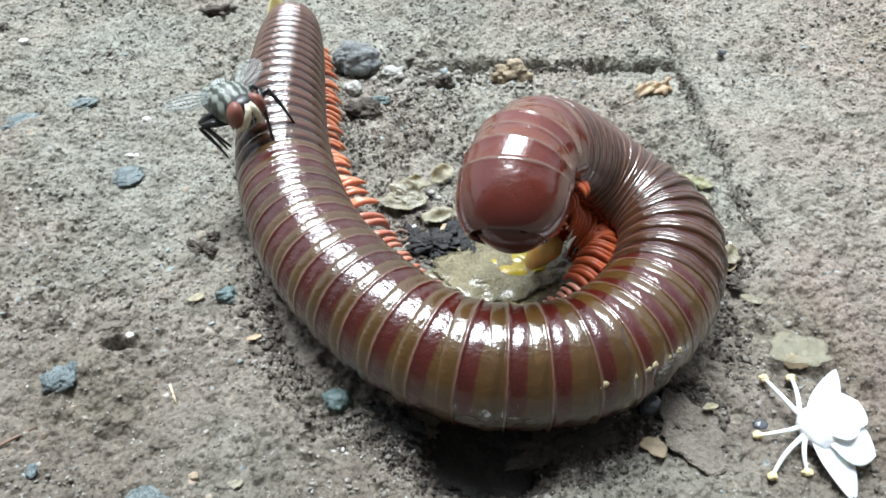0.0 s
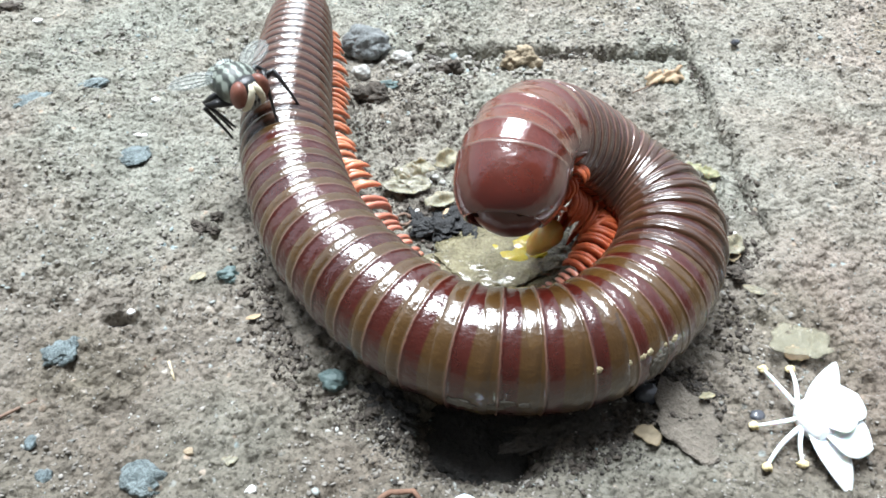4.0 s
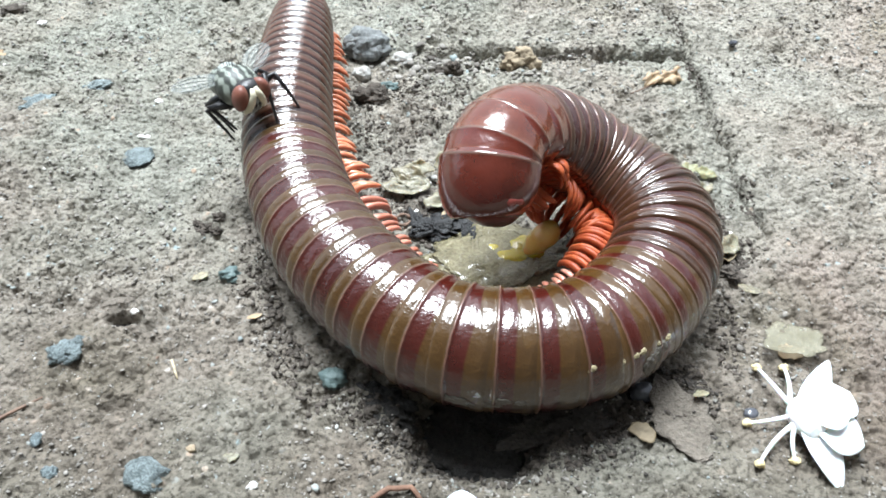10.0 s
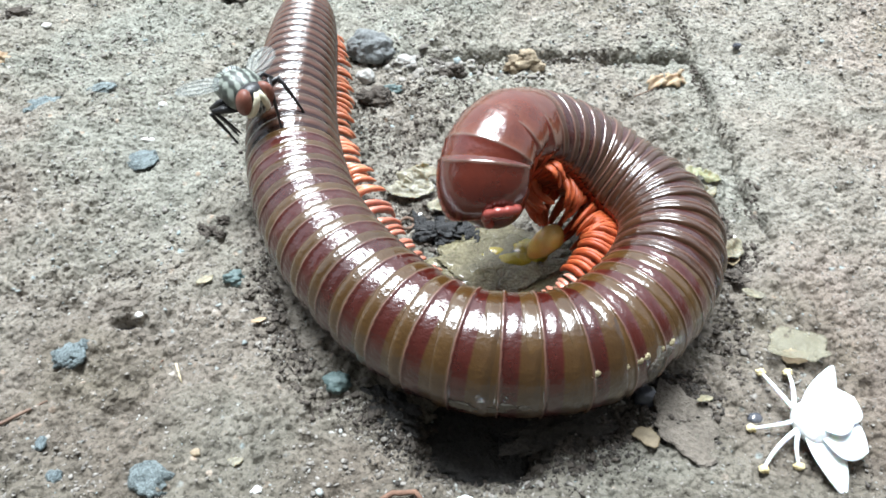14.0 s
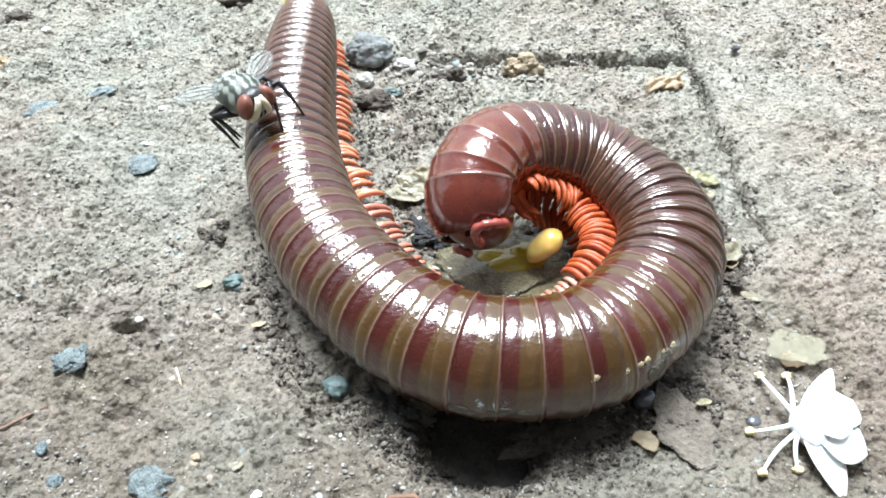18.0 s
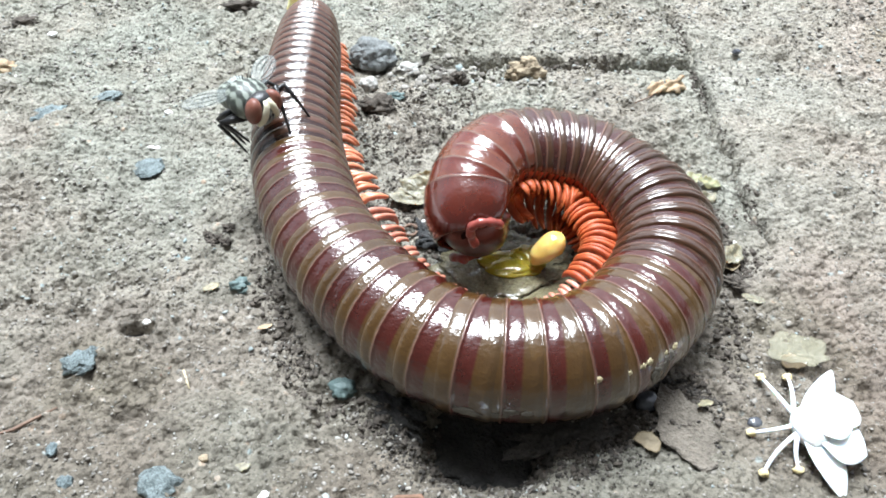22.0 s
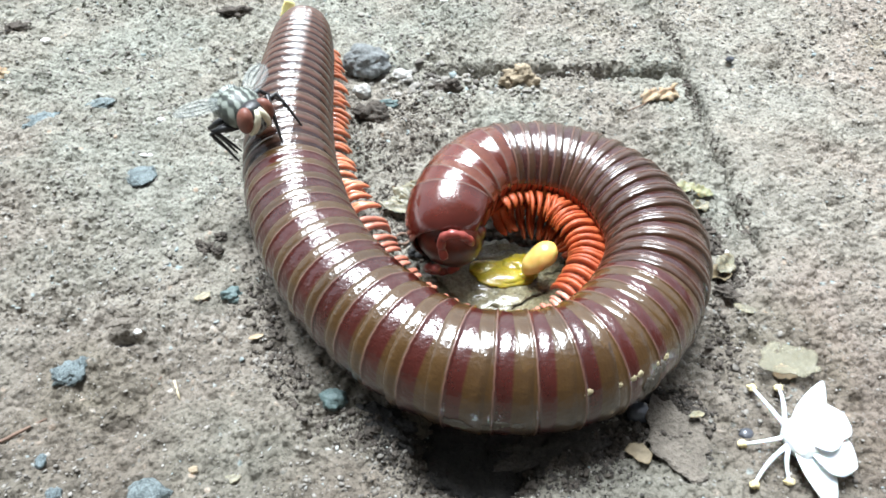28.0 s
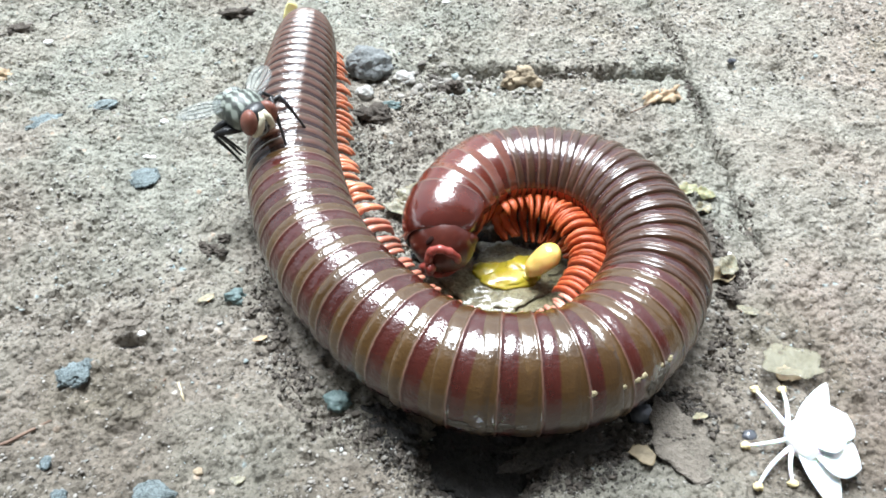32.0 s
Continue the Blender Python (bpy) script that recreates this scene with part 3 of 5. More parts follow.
def build_millipede():
    body = empty("millipede", "glossy red-brown and olive banded millipede coiling on the ground", "millipede")
    still = line_at(6.0)
    lines = {t: line_at(t) for t in FRONT_TIMES}
    total = still[2][-1]
    s0 = still[2][12 * 24]
    stations, steps = [1.0], []
    while stations[-1] < total - 9.4:
        steps.append(min(float(np.interp(stations[-1] - s0, [-4, 8, 20, 34], [PITCH, 1.9, 1.65, 1.5])), float(np.interp(stations[-1], [0, 18, 34, 50], [1.45, 1.65, 2.1, PITCH]))))
        stations.append(stations[-1] + steps[-1])
    steps.append(total - 7.4 - stations[-1])
    stations += [total - 7.4, total - 5.0, total - 2.7]
    steps += [2.4, 2.3, 2.7]
    rings, data = [], {}

    def mesh_of(key, make, material):
        if key not in data:
            ob = part(key[0], make(), material)
            data[key] = ob.data
            bpy.data.objects.remove(ob)
        return data[key]

    def reach(t, s):
        arc = lines[t][2]
        return pose_on(lines[t], s if s < s0 else s0 + (s - s0) * (arc[-1] - s0) / (total - s0))

    for s, step in zip(stations, steps):
        g = girth(s, total)
        red = total - s < 8.5
        shape = 3 if red else 0 if s < 36 else 1 if s < 62 or s > s0 + 9 else 2
        ring = new("ring", mesh_of(("ring", red, shape, s > s0 + 9, s < 62), lambda: ring_mesh((RIBBED, RIPPLED, PLAIN, ROUNDED)[shape]), RED_RING if red else DUSK_RING if s > s0 + 9 else TAIL_RING if shape == 0 else SCUFFED_RING if s < 62 else RING))
        ring.parent = body
        rings.append(ring)
        lean = float(np.interp(s, still[2], still[1]))
        stout = s > s0 + 5 or lean < 0.7
        if 3 < s < total - 6:
            for n in range(4):
                turn = 1 if n % 2 == 0 else -1
                kind = ("hanging" if turn < 0 else "upper" if stout else "upright") if lean > 0.7 else ("side" if turn > 0 else "tucked")
                leg = new("leg", mesh_of(("leg", kind, turn, stout, s > s0 + 5), lambda: leg_mesh(kind, turn, stout), LEG if s > s0 + 5 else PINK_LEG if kind == "upright" else PALE_LEG))
                leg.parent = ring
                size = ((0.55 if turn > 0 else 0.82) if total - s < 11 else 0.85 if turn > 0 else 1.0) if total - s < 19 else float(np.interp(lean, [0.7, 0.95, 1.4], [1.3, 1.2, 0.68])) if kind == "upright" else random.uniform(0.84, 1.0) if kind == "side" else 1.0
                leg.matrix_basis = pose((0.0 if n < 2 else 0.8 if red else 1.25) * MM, turn * 1.25 * MM, -3.5 * MM, 0, random.uniform(-5, 5), (random.uniform(-9, 9) + 11 * math.sin(s * 0.9)) if kind == "side" else random.uniform(-7, 7)) @ Matrix.Diagonal((1, size, size, 1))
        under = new("belly_plate", mesh_of(("belly_plate",), belly_mesh, BELLY))
        under.parent = ring
        ring.matrix_basis = reach(6.0, s) @ Matrix.Diagonal((1 if red else step / PITCH, g, g, 1))
        if s > s0:
            MOVES.append((ring, [(t, reach(t, s)) for t in FRONT_TIMES]))
    # dried mud on the near flank
    for n, off, angle, w, h, mat in ((24, 0.2, -40, 1.3, 0.55, MUD), (24, 1.6, -39, 1.0, 0.5, MUD), (25, -0.3, -33, 0.9, 0.40, MUD), (25, 0.5, -33, 0.6, 0.3, MUD), (26, 1.78, -3, 0.22, 0.22, SPOT), (27, -0.57, -2, 0.30, 0.24, SPOT), (27, 0.74, -4, 0.26, 0.26, SPOT),
                                   (27, 1.98, -5, 0.30, 0.22, SPOT), (28, -0.03, -4, 0.34, 0.26, SPOT), (28, 1.0, -6, 0.3, 0.24, SPOT), (28, 1.98, -7, 0.36, 0.3, SPOT), (28, 0.2, -22, 1.0, 0.9, MUD), (28, 1.2, -14, 0.8, 0.7, MUD)):
        bm = bmesh.new()
        a = radians(angle)
        spot = 2.4 + PITCH * n + off
        n = int(np.argmin([abs(spot - at) for at in stations]))
        x = (spot - stations[n]) * PITCH / steps[n]
        rr = R * 0.982 * MM
        turned = Matrix.Translation((x * MM, math.sin(a) * rr, math.cos(a) * rr)) @ Matrix.Rotation(-a, 4, "X")
        blob(bm, turned @ Matrix.Diagonal((w * 0.85 * PITCH / steps[n] * MM, h * 0.85 * MM, 0.11 * MM, 1)), 4, 0.5, 2.2, n + x)
        part("mud_smear" if mat is MUD else "mud_spot", bm, mat, rings[n], "dried grey mud" if mat is MUD else "pale yellowish speck")
    # blunt last plate at the tail's end
    bm = bmesh.new()
    blob(bm, Matrix.Diagonal((2.3 * MM, 2.2 * MM, 2.2 * MM, 1)), 3)
    tip = part("tail_plate", bm, COLLUM, body, "blunt dark brown tail plate")
    tip.matrix_basis = reach(6.0, 0.6)
    # smooth shield behind the head
    bm = bmesh.new()
    rows = []
    girdle = R * 0.885 * MM
    for x, r in [(-3.0, 0.66), (-2.6, 0.80), (-2.15, 0.92), (-1.9, 0.975), (-1.8, 0.998), (-1.68, 1.006), (-1.55, 1.003), (-1.4, 0.997), (-0.8, 1.0), (-0.1, 0.987), (0.5, 0.962), (1.0, 0.922), (1.5, 0.870), (1.9, 0.815), (2.2, 0.765), (2.45, 0.71), (2.56, 0.68), (2.60, 0.66), (2.55, 0.64), (2.3, 0.62), (1.7, 0.58)]:
        row = []
        for j in range(120):
            a = 2 * math.pi * j / 120
            c = math.cos(a)
            # the shield reaches further forward on the back than under the sides
            push = 0.5 * c * max(0.0, (x + 0.5) / 3.6)
            row.append(bm.verts.new(((x + push) * MM, math.sin(a) * r * girdle, (c if c > -0.6 else -0.6 + (c + 0.6) * 0.3) * r * girdle)))
        rows.append(row)
    for r0, r1 in zip(rows, rows[1:]):
        for j in range(120):
            bm.faces.new((r0[j], r0[(j + 1) % 120], r1[(j + 1) % 120], r1[j]))
    neck_bm = bmesh.new()
    blob(neck_bm, Matrix.Diagonal((3.5 * MM, girdle * 0.975, girdle * 0.975, 1)), 4)
    for v in neck_bm.verts:
        v.co.z = max(v.co.z, -0.6 * girdle)
    for back, wide in ((1.3, 1.0), (3.85, 1.025), (6.2, 1.035)):
        neck = new("neck_ring", mesh_of(("neck_ring",), neck_bm.copy, RED_RING))
        tagged(neck, "smooth red-brown ring under the neck shield")
        neck.parent = body
        neck.matrix_basis = reach(6.0, total - back) @ Matrix.Diagonal((1, wide, wide, 1))
        MOVES.append((neck, [(t, reach(t, total - back)) for t in FRONT_TIMES]))
    collum = part("collum", bm, COLLUM, body, "smooth shiny red-brown neck shield")
    collum.matrix_basis = reach(6.0, total)
    MOVES.append((collum, [(t, reach(t, total)) for t in FRONT_TIMES]))
    # head tucked under the shield, with eyes, jaws and two bent feelers
    bm = bmesh.new()
    blob(bm, Matrix.Diagonal((3.4 * MM, 3.2 * MM, 3.0 * MM, 1)), 4, 0.04, 1.2)
    head = part("head", bm, HEAD, collum, "dark red-brown head")
    head.matrix_basis = pose(0.15 * MM, 0, -0.1 * MM, 0, 40, 0)
    MOVES.append((head, [(t, pose(x * MM, 0, z * MM, 0, 40, 0)) for t, x, z in ((0.0, 0.15, -0.1), (11.0, 0.1, -0.1), (14.0, 0.2, -0.15), (17.0, 0.45, -0.25), (19.0, 0.65, -0.3), (25.0, 0.75, -0.3), (28.0, 0.9, -0.25), (32.0, 1.5, -0.2))]))
    for turn in (1, -1):
        bm = bmesh.new()
        blob(bm, pose(0.95 * MM, turn * 1.88 * MM, 2.06 * MM, turn * -38, 0, turn * 20) @ Matrix.Diagonal((0.3 * MM, 0.6 * MM, 0.25 * MM, 1)), 3)
        part("eye", bm, EYE_PATCH, head, "small black eye patch")
        bm = bmesh.new()
        blob(bm, pose(1.5 * MM, turn * 1.2 * MM, -1.3 * MM) @ Matrix.Diagonal((0.9 * MM, 1.25 * MM, 1.2 * MM, 1)), 3, 0.10, 1.5)
        part("jaw", bm, HEAD, head)
        feeler = None
        knots = [(2.2, 3.3, -2.1), (2.45, 4.3, -1.5), (2.6, 4.75, -0.6), (2.8, 4.6, 0.25), (3.0, 3.9, 0.65), (3.35, 2.9, 0.35), (3.8, 2.0, -0.3)]
        bm = bmesh.new()
        pts, rad = [], []
        for (a, b) in zip(knots, knots[1:]):
            for k, r in ((0.0, 0.29), (0.3, 0.38), (0.75, 0.43), (0.93, 0.36)):
                pts.append(Vector((a[0], a[1] * turn, a[2])).lerp(Vector((b[0], b[1] * turn, b[2])), k) * MM)
                rad.append(r * MM)
        tube(bm, pts, rad, 10)
        feeler = part("antenna", bm, FEELER, collum, "short bent pinkish-red feeler")
        MOVES.append((feeler, [(t, pose(x * MM, turn * y * MM, z * MM)) for t, x, y, z in ((0.0, -1.3, -1.5, 0.2), (8.0, -1.3, -1.4, 0.2), (12.0, -1.15, -1.1, 0.15), (17.0, -0.1, 0.0, 0.0), (22.0, 0.0, 0.0, 0.0), (25.0, 0.1, 0.0, 0.0), (28.0, 0.6, -0.9, 0.0), (32.0, 1.5, -2.5, -0.2))]))
    return body


MOVES = []
build_millipede()

# ---- small things on the ground ----
STONE = grained("rough grey stone", (0.06, 0.063, 0.062), (0.27, 0.285, 0.28), 420, 0.85, 0.8, 0.0003, tint=(0.85, 0.9, 0.95))
BLUE_STONE = grained("blue-grey stone", (0.045, 0.06, 0.06), (0.33, 0.39, 0.39), 1100, 0.8, 1.0, 0.0004, spread=0.15, tint=(0.85, 0.9, 0.95))
TEAL_STONE = grained("dark green-grey stone", (0.04, 0.065, 0.065), (0.15, 0.21, 0.20), 500, 0.55, 0.6, 0.0002)
DARK_STONE = grained("dark glossy stone", (0.03, 0.033, 0.04), (0.10, 0.105, 0.12), 400, 0.22, 0.3, 0.0001, coat=0.3)
PALE_STONE = grained("pale grey stone", (0.26, 0.25, 0.23), (0.46, 0.45, 0.42), 400, 0.85, 0.6, 0.0002)
CLOD = grained("dark crumbly soil", (0.032, 0.026, 0.021), (0.13, 0.108, 0.088), 420, 0.95, 1.0, 0.0004)
TAN_CLOD = grained("tan crumb", (0.22, 0.165, 0.105), (0.46, 0.38, 0.27), 420, 0.9, 0.9, 0.0003)
HUSK = grained("orange-brown dry husk", (0.22, 0.14, 0.075), (0.50, 0.39, 0.26), 260, 0.7, 0.5, 0.0002, through_light=0.15)
PAPER = grained("pale papery leaf", (0.09, 0.075, 0.042), (0.38, 0.35, 0.26), 600, 0.55, 0.5, 0.00015, through_light=0.2, tint=(1.0, 0.95, 0.75))
SCALE_PAPER = grained("stained papery scale", (0.045, 0.037, 0.02), (0.32, 0.29, 0.20), 700, 0.4, 0.6, 0.0002, spread=0.2, through_light=0.15, coat=0.2)
BROWN_FLAKE = grained("olive-brown dry flake", (0.09, 0.066, 0.034), (0.27, 0.21, 0.125), 420, 0.6, 0.5, 0.0002)
BLACK_SOIL = grained("black crumbly soil", (0.012, 0.012, 0.013), (0.085, 0.085, 0.085), 900, 0.9, 1.0, 0.0005, spread=0.18)
GREEN_PAPER = grained("yellow-green dry leaf", (0.11, 0.108, 0.05), (0.32, 0.31, 0.18), 330, 0.5, 0.4, 0.00012, through_light=0.2)
GLASSY = grained("thin translucent petal", (0.21, 0.19, 0.115), (0.52, 0.49, 0.37), 420, 0.2, 1.0, 0.0005, coat=0.8)
GLASSY.node_tree.nodes["Principled BSDF"].inputs["Alpha"].default_value = 0.5
LITTER = grained("grey-brown rotten leaf", (0.075, 0.062, 0.048), (0.22, 0.19, 0.155), 420, 0.8, 1.0, 0.0005, spread=0.2)
TWIG = grained("dry twig bark", (0.085, 0.05, 0.036), (0.25, 0.17, 0.125), 600, 0.8, 0.6, 0.0001, tint=(1.0, 0.8, 0.7))
STRAW = grained("pale straw", (0.38, 0.30, 0.18), (0.62, 0.54, 0.38), 600, 0.7, 0.4, 0.0001)
WHITE_PETAL = grained("white waxy petal", (0.66, 0.69, 0.69), (0.78, 0.80, 0.80), 300, 0.45, 0.25, 0.0001, through_light=0.25)
ANTHER = grained("yellow-brown pollen head", (0.50, 0.38, 0.16), (0.82, 0.72, 0.45), 900, 0.8, 0.6, 0.0001)
YELLOW = grained("soft yellow jelly", (0.66, 0.42, 0.10), (0.80, 0.58, 0.20), 300, 0.2, 0.3, 0.0001, through_light=0.7, coat=0.4)
SLIME = grained("wet yellow slime", (0.56, 0.42, 0.02), (0.82, 0.65, 0.08), 500, 0.10, 0.5, 0.0002, through_light=0.1, coat=0.6)
SLIME.node_tree.nodes["Principled BSDF"].inputs["Transmission Weight"].default_value = 0.55
SLIME.node_tree.nodes["Principled BSDF"].inputs["IOR"].default_value = 1.36
WET = grained("wet greenish slime over dirt", (0.085, 0.072, 0.038), (0.29, 0.255, 0.15), 600, 0.2, 1.0, 0.0004, spread=0.16, coat=0.6)
CHIP = grained("white chip", (0.68, 0.67, 0.64), (0.85, 0.84, 0.82), 600, 0.6, 0.4, 0.0001)
PIT_SHADE = grained("black for a pit's shade", (0.010, 0.008, 0.007), (0.05, 0.04, 0.035), 500, 0.6, 0.6, 0.0002)
YELLOW_PETAL = grained("faded yellow petal", (0.62, 0.53, 0.20), (0.80, 0.73, 0.42), 300, 0.6, 0.3, 0.0001, through_light=0.2)


def rounded(name, label, category, material, x, y, size, sink=0.3, turn=0.0, rough=0.35, grain=1.6, sub=4, group="", extra=()):
    """A loose lump on the ground: size is its width, depth and height in millimetres. extra: smaller lumps grown onto it."""
    bm = bmesh.new()
    w, d, h = size
    blob(bm, Matrix.Diagonal((w / 2 * MM, d / 2 * MM, h / 2 * MM, 1)), sub, rough, grain, x * 0.37 + y * 0.11)
    for ex, ey, ez, es in extra:
        blob(bm, Matrix.Translation(Vector((ex, ey, ez)) * MM) @ Matrix.Diagonal((es * MM, es * MM, es * 0.8 * MM, 1)), max(sub - 1, 2), rough, grain, ex + ey)
    ob = part(name, bm, material)
    ob.matrix_basis = pose(x * MM, y * MM, (floor_at(x, y) + h * (0.5 - sink)) * MM, 0, 0, turn)
    return tagged(ob, label, category, group)


def leafy(bm, reach, thick, bend, n=36, rows=6):
    """A thin solid sheet: reach(angle) is its outline, bend(x, y) its height, all in millimetres."""
    faces = {}
    for side in (1, -1):
        centre = bm.verts.new(Vector((0, 0, bend(0, 0) + side * thick / 2)) * MM)
        grid = []
        for r in range(1, rows + 1):
            row = []
            for j in range(n):
                a = 2 * math.pi * j / n
                q = reach(a) * r / rows
                x, y = q * math.cos(a), q * math.sin(a)
                edge = 1.0 if r < rows else 0.5
                row.append(bm.verts.new(Vector((x, y, bend(x, y) + side * edge * thick / 2)) * MM))
            grid.append(row)
        for j in range(n):
            tri = (centre, grid[0][j], grid[0][(j + 1) % n])
            bm.faces.new(tri if side > 0 else tri[::-1])
        for r0, r1 in zip(grid, grid[1:]):
            for j in range(n):
                quad = (r0[j], r1[j], r1[(j + 1) % n], r0[(j + 1) % n])
                bm.faces.new(quad if side > 0 else quad[::-1])
        faces[side] = grid[-1]
    for j in range(n):
        bm.faces.new((faces[1][j], faces[-1][j], faces[-1][(j + 1) % n], faces[1][(j + 1) % n]))
    return bm


def ragged(length, width, seed, tear=0.14):
    """A torn, cornered outline, length along x."""
    rng = random.Random(round(seed * 100))
    cuts = [(2 * math.pi * (k + rng.uniform(-0.28, 0.28)) / 6, rng.uniform(0.72, 1.0)) for k in range(6)]

    def reach(a):
        q = min(r / math.cos(a - c) for c, r in cuts if math.cos(a - c) > 0.12)
        base = 1 / math.sqrt((math.cos(a) / (length / 2)) ** 2 + (math.sin(a) / (width / 2)) ** 2)
        return base * min(q, 1.18) * (1 + tear * noise.noise(Vector((math.cos(a) * 2.2 + seed, math.sin(a) * 2.2, seed * 1.3))) + 0.5 * tear * noise.noise(Vector((math.cos(a) * 8 + seed, math.sin(a) * 8, 4.1))))
    return reach


def flake(name, label, category, material, x, y, length, width, turn=0.0, curl=0.06, lift=0.3, tilt=(0, 0), thick=0.10, seed=1.0, tear=0.2, group="", crease=0.0):
    """A thin dry flake that lies on the ground, curled along its length."""
    def bend(u, v):
        return curl * (u * u * 0.6 + v * v) - crease * abs(v) + 0.18 * noise.noise(Vector((u * 0.8 + seed, v * 0.8, seed)))
    bm = leafy(bmesh.new(), ragged(length, width, seed, tear), thick, bend)
    ob = part(name, bm, material)
    ob.matrix_basis = pose(x * MM, y * MM, (floor_at(x, y) + lift) * MM, tilt[0], tilt[1], turn)
    return tagged(ob, label, category, group)


def stick(name, label, material, points, thick, category="twig"):
    bm = bmesh.new()
    pts = [Vector((x, y, floor_at(x, y) + thick * 0.55 + z)) * MM for x, y, z in points]
    line, rad = [], []
    for a, b in zip(pts, pts[1:]):
        for k in (0.0, 0.33, 0.66):
            p = a.lerp(b, k)
            line.append(p + Vector((noise.noise(p * 900), noise.noise(p * 900 + Vector((5, 0, 0))), 0)) * thick * 0.25 * MM)
            rad.append(thick / 2 * (0.85 + 0.3 * noise.noise(p * 1500)) * MM)
    line.append(pts[-1])
    rad.append(thick * 0.25 * MM)
    base = line[0].copy()
    tube(bm, [p - base for p in line], rad, 8)
    ob = part(name, bm, material)
    ob.matrix_basis = Matrix.Translation(base)
    return tagged(ob, label, category)


# stones
rounded("pebble", "rough dark grey stone lying beside the millipede", "pebble", STONE, -10.0, 88.2, (5.6, 4.6, 4.2), 0.22, 20, 0.34, 0.9, 5, "pebbles", [(1.6, -0.6, -0.4, 1.5), (-1.4, 0.3, 0.5, 1.3)])
rounded("pebble", "small pale stone at the foot of a larger one", "pebble", PALE_STONE, -10.0, 82.8, (2.4, 2.0, 1.7), 0.25, 0, 0.3, 1.4, 4, "pebbles")
rounded("pebble", "pale crumbling stone in a hollow", "pebble", PALE_STONE, -5.4, 87.2, (3.0, 2.2, 1.6), 0.35, 10, 0.4, 1.5, 4, "pebbles")
rounded("pebble", "small dark green-grey stone", "pebble", TEAL_STONE, -6.9, 80.4, (2.6, 1.3, 1.0), 0.3, 8, 0.45, 1.8, 4, "pebbles")
rounded("pebble", "dark green-grey stone on dirt", "pebble", TEAL_STONE, -19.3, 48.0, (1.7, 1.4, 1.1), 0.25, 0, 0.45, 1.8, 4, "pebbles", [(0.5, -0.5, -0.2, 0.4)])
rounded("pebble", "blue-grey stone sunk in dirt", "pebble", BLUE_STONE, -31.0, 38.7, (2.6, 2.3, 1.3), 0.36, 25, 0.34, 1.7, 4, "pebbles", [(1.2, 0.8, -0.2, 0.6)])
rounded("pebble", "large blue-grey stone sunk in dirt", "pebble", BLUE_STONE, -21.5, 28.1, (3.3, 2.7, 1.8), 0.36, -25, 0.34, 1.5, 4, "pebbles")
rounded("pebble", "small blue-grey stone sunk in dirt", "pebble", BLUE_STONE, -28.7, 28.4, (1.2, 1.1, 0.8), 0.36, 0, 0.34, 1.7, 3, "pebbles")
rounded("pebble", "small pale blue stone sunk in dirt", "pebble", BLUE_STONE, -30.5, 31.0, (0.9, 1.3, 0.6), 0.36, 0, 0.34, 1.7, 3, "pebbles")
rounded("pebble", "green-grey stone pressed against the millipede", "pebble", TEAL_STONE, -8.6, 36.4, (2.2, 1.8, 1.5), 0.3, 0, 0.35, 1.5, 4, "pebbles")
rounded("pebble", "dark glossy stone under the coil's edge", "pebble", DARK_STONE, 15.9, 35.3, (2.1, 1.8, 1.5), 0.25, 15, 0.12, 1.0, 4, "pebbles")
rounded("pebble", "dark grey stone between the flower's stamens", "pebble", DARK_STONE, 24.2, 33.7, (1.2, 1.0, 0.7), 0.3, 15, 0.2, 1.0, 3, "pebbles")
rounded("pebble", "tiny black stone on the far slab", "pebble", DARK_STONE, 37.4, 89.5, (1.0, 0.8, 0.8), 0.2, 0, 0.3, 1.4, 3, "pebbles")
rounded("pebble", "tiny black stone on the joint", "pebble", DARK_STONE, 31.1, 83.3, (0.8, 0.9, 0.7), 0.2, 0, 0.3, 1.4, 3, "pebbles")
rounded("pebble", "flat bluish stone worn level with the paving", "pebble", BLUE_STONE, -32.9, 65.8, (3.2, 3.4, 0.7), 0.32, 15, 0.3, 1.6, 4, "pebbles")
rounded("pebble", "flat bluish stone worn level with the paving", "pebble", BLUE_STONE, -48.5, 77.4, (4.4, 3.2, 0.7), 0.32, 35, 0.4, 1.6, 4, "pebbles")
rounded("pebble", "flat bluish stone worn level with the paving", "pebble", BLUE_STONE, -42.0, 80.2, (3.0, 2.0, 0.7), 0.32, 10, 0.4, 1.6, 4, "pebbles")
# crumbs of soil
# dark and black soil colours stand in for shade along the coil's near side
SHADE_SOIL = grained("soil darkened for shade", (0.016, 0.014, 0.012), (0.085, 0.072, 0.06), 600, 0.85, 1.0, 0.0004)
SHADE_MUCK = grained("black soil darkened for shade", (0.006, 0.006, 0.006), (0.04, 0.036, 0.031), 500, 0.7, 1.0, 0.0005)
rounded("soil_clod", "black soil standing in for shade in the hollow", "soil clod", SHADE_MUCK, 2.8, 33.4, (12.4, 11.6, 3.6), 0.25, 5, 0.4, 2.6, 5, "soil clods")
rounded("soil_clod", "dark soil, also standing in for shade, along the coil's near side", "soil clod", SHADE_SOIL, 9.6, 32.6, (8.0, 3.4, 1.2), 0.35, 14, 0.7, 2.4, 5, "soil clods")
rounded("soil_clod", "dark soil, also standing in for shade, along the coil's near side", "soil clod", SHADE_MUCK, -4.2, 34.3, (5.0, 2.4, 1.2), 0.35, -38, 0.7, 2.4, 4, "soil clods")
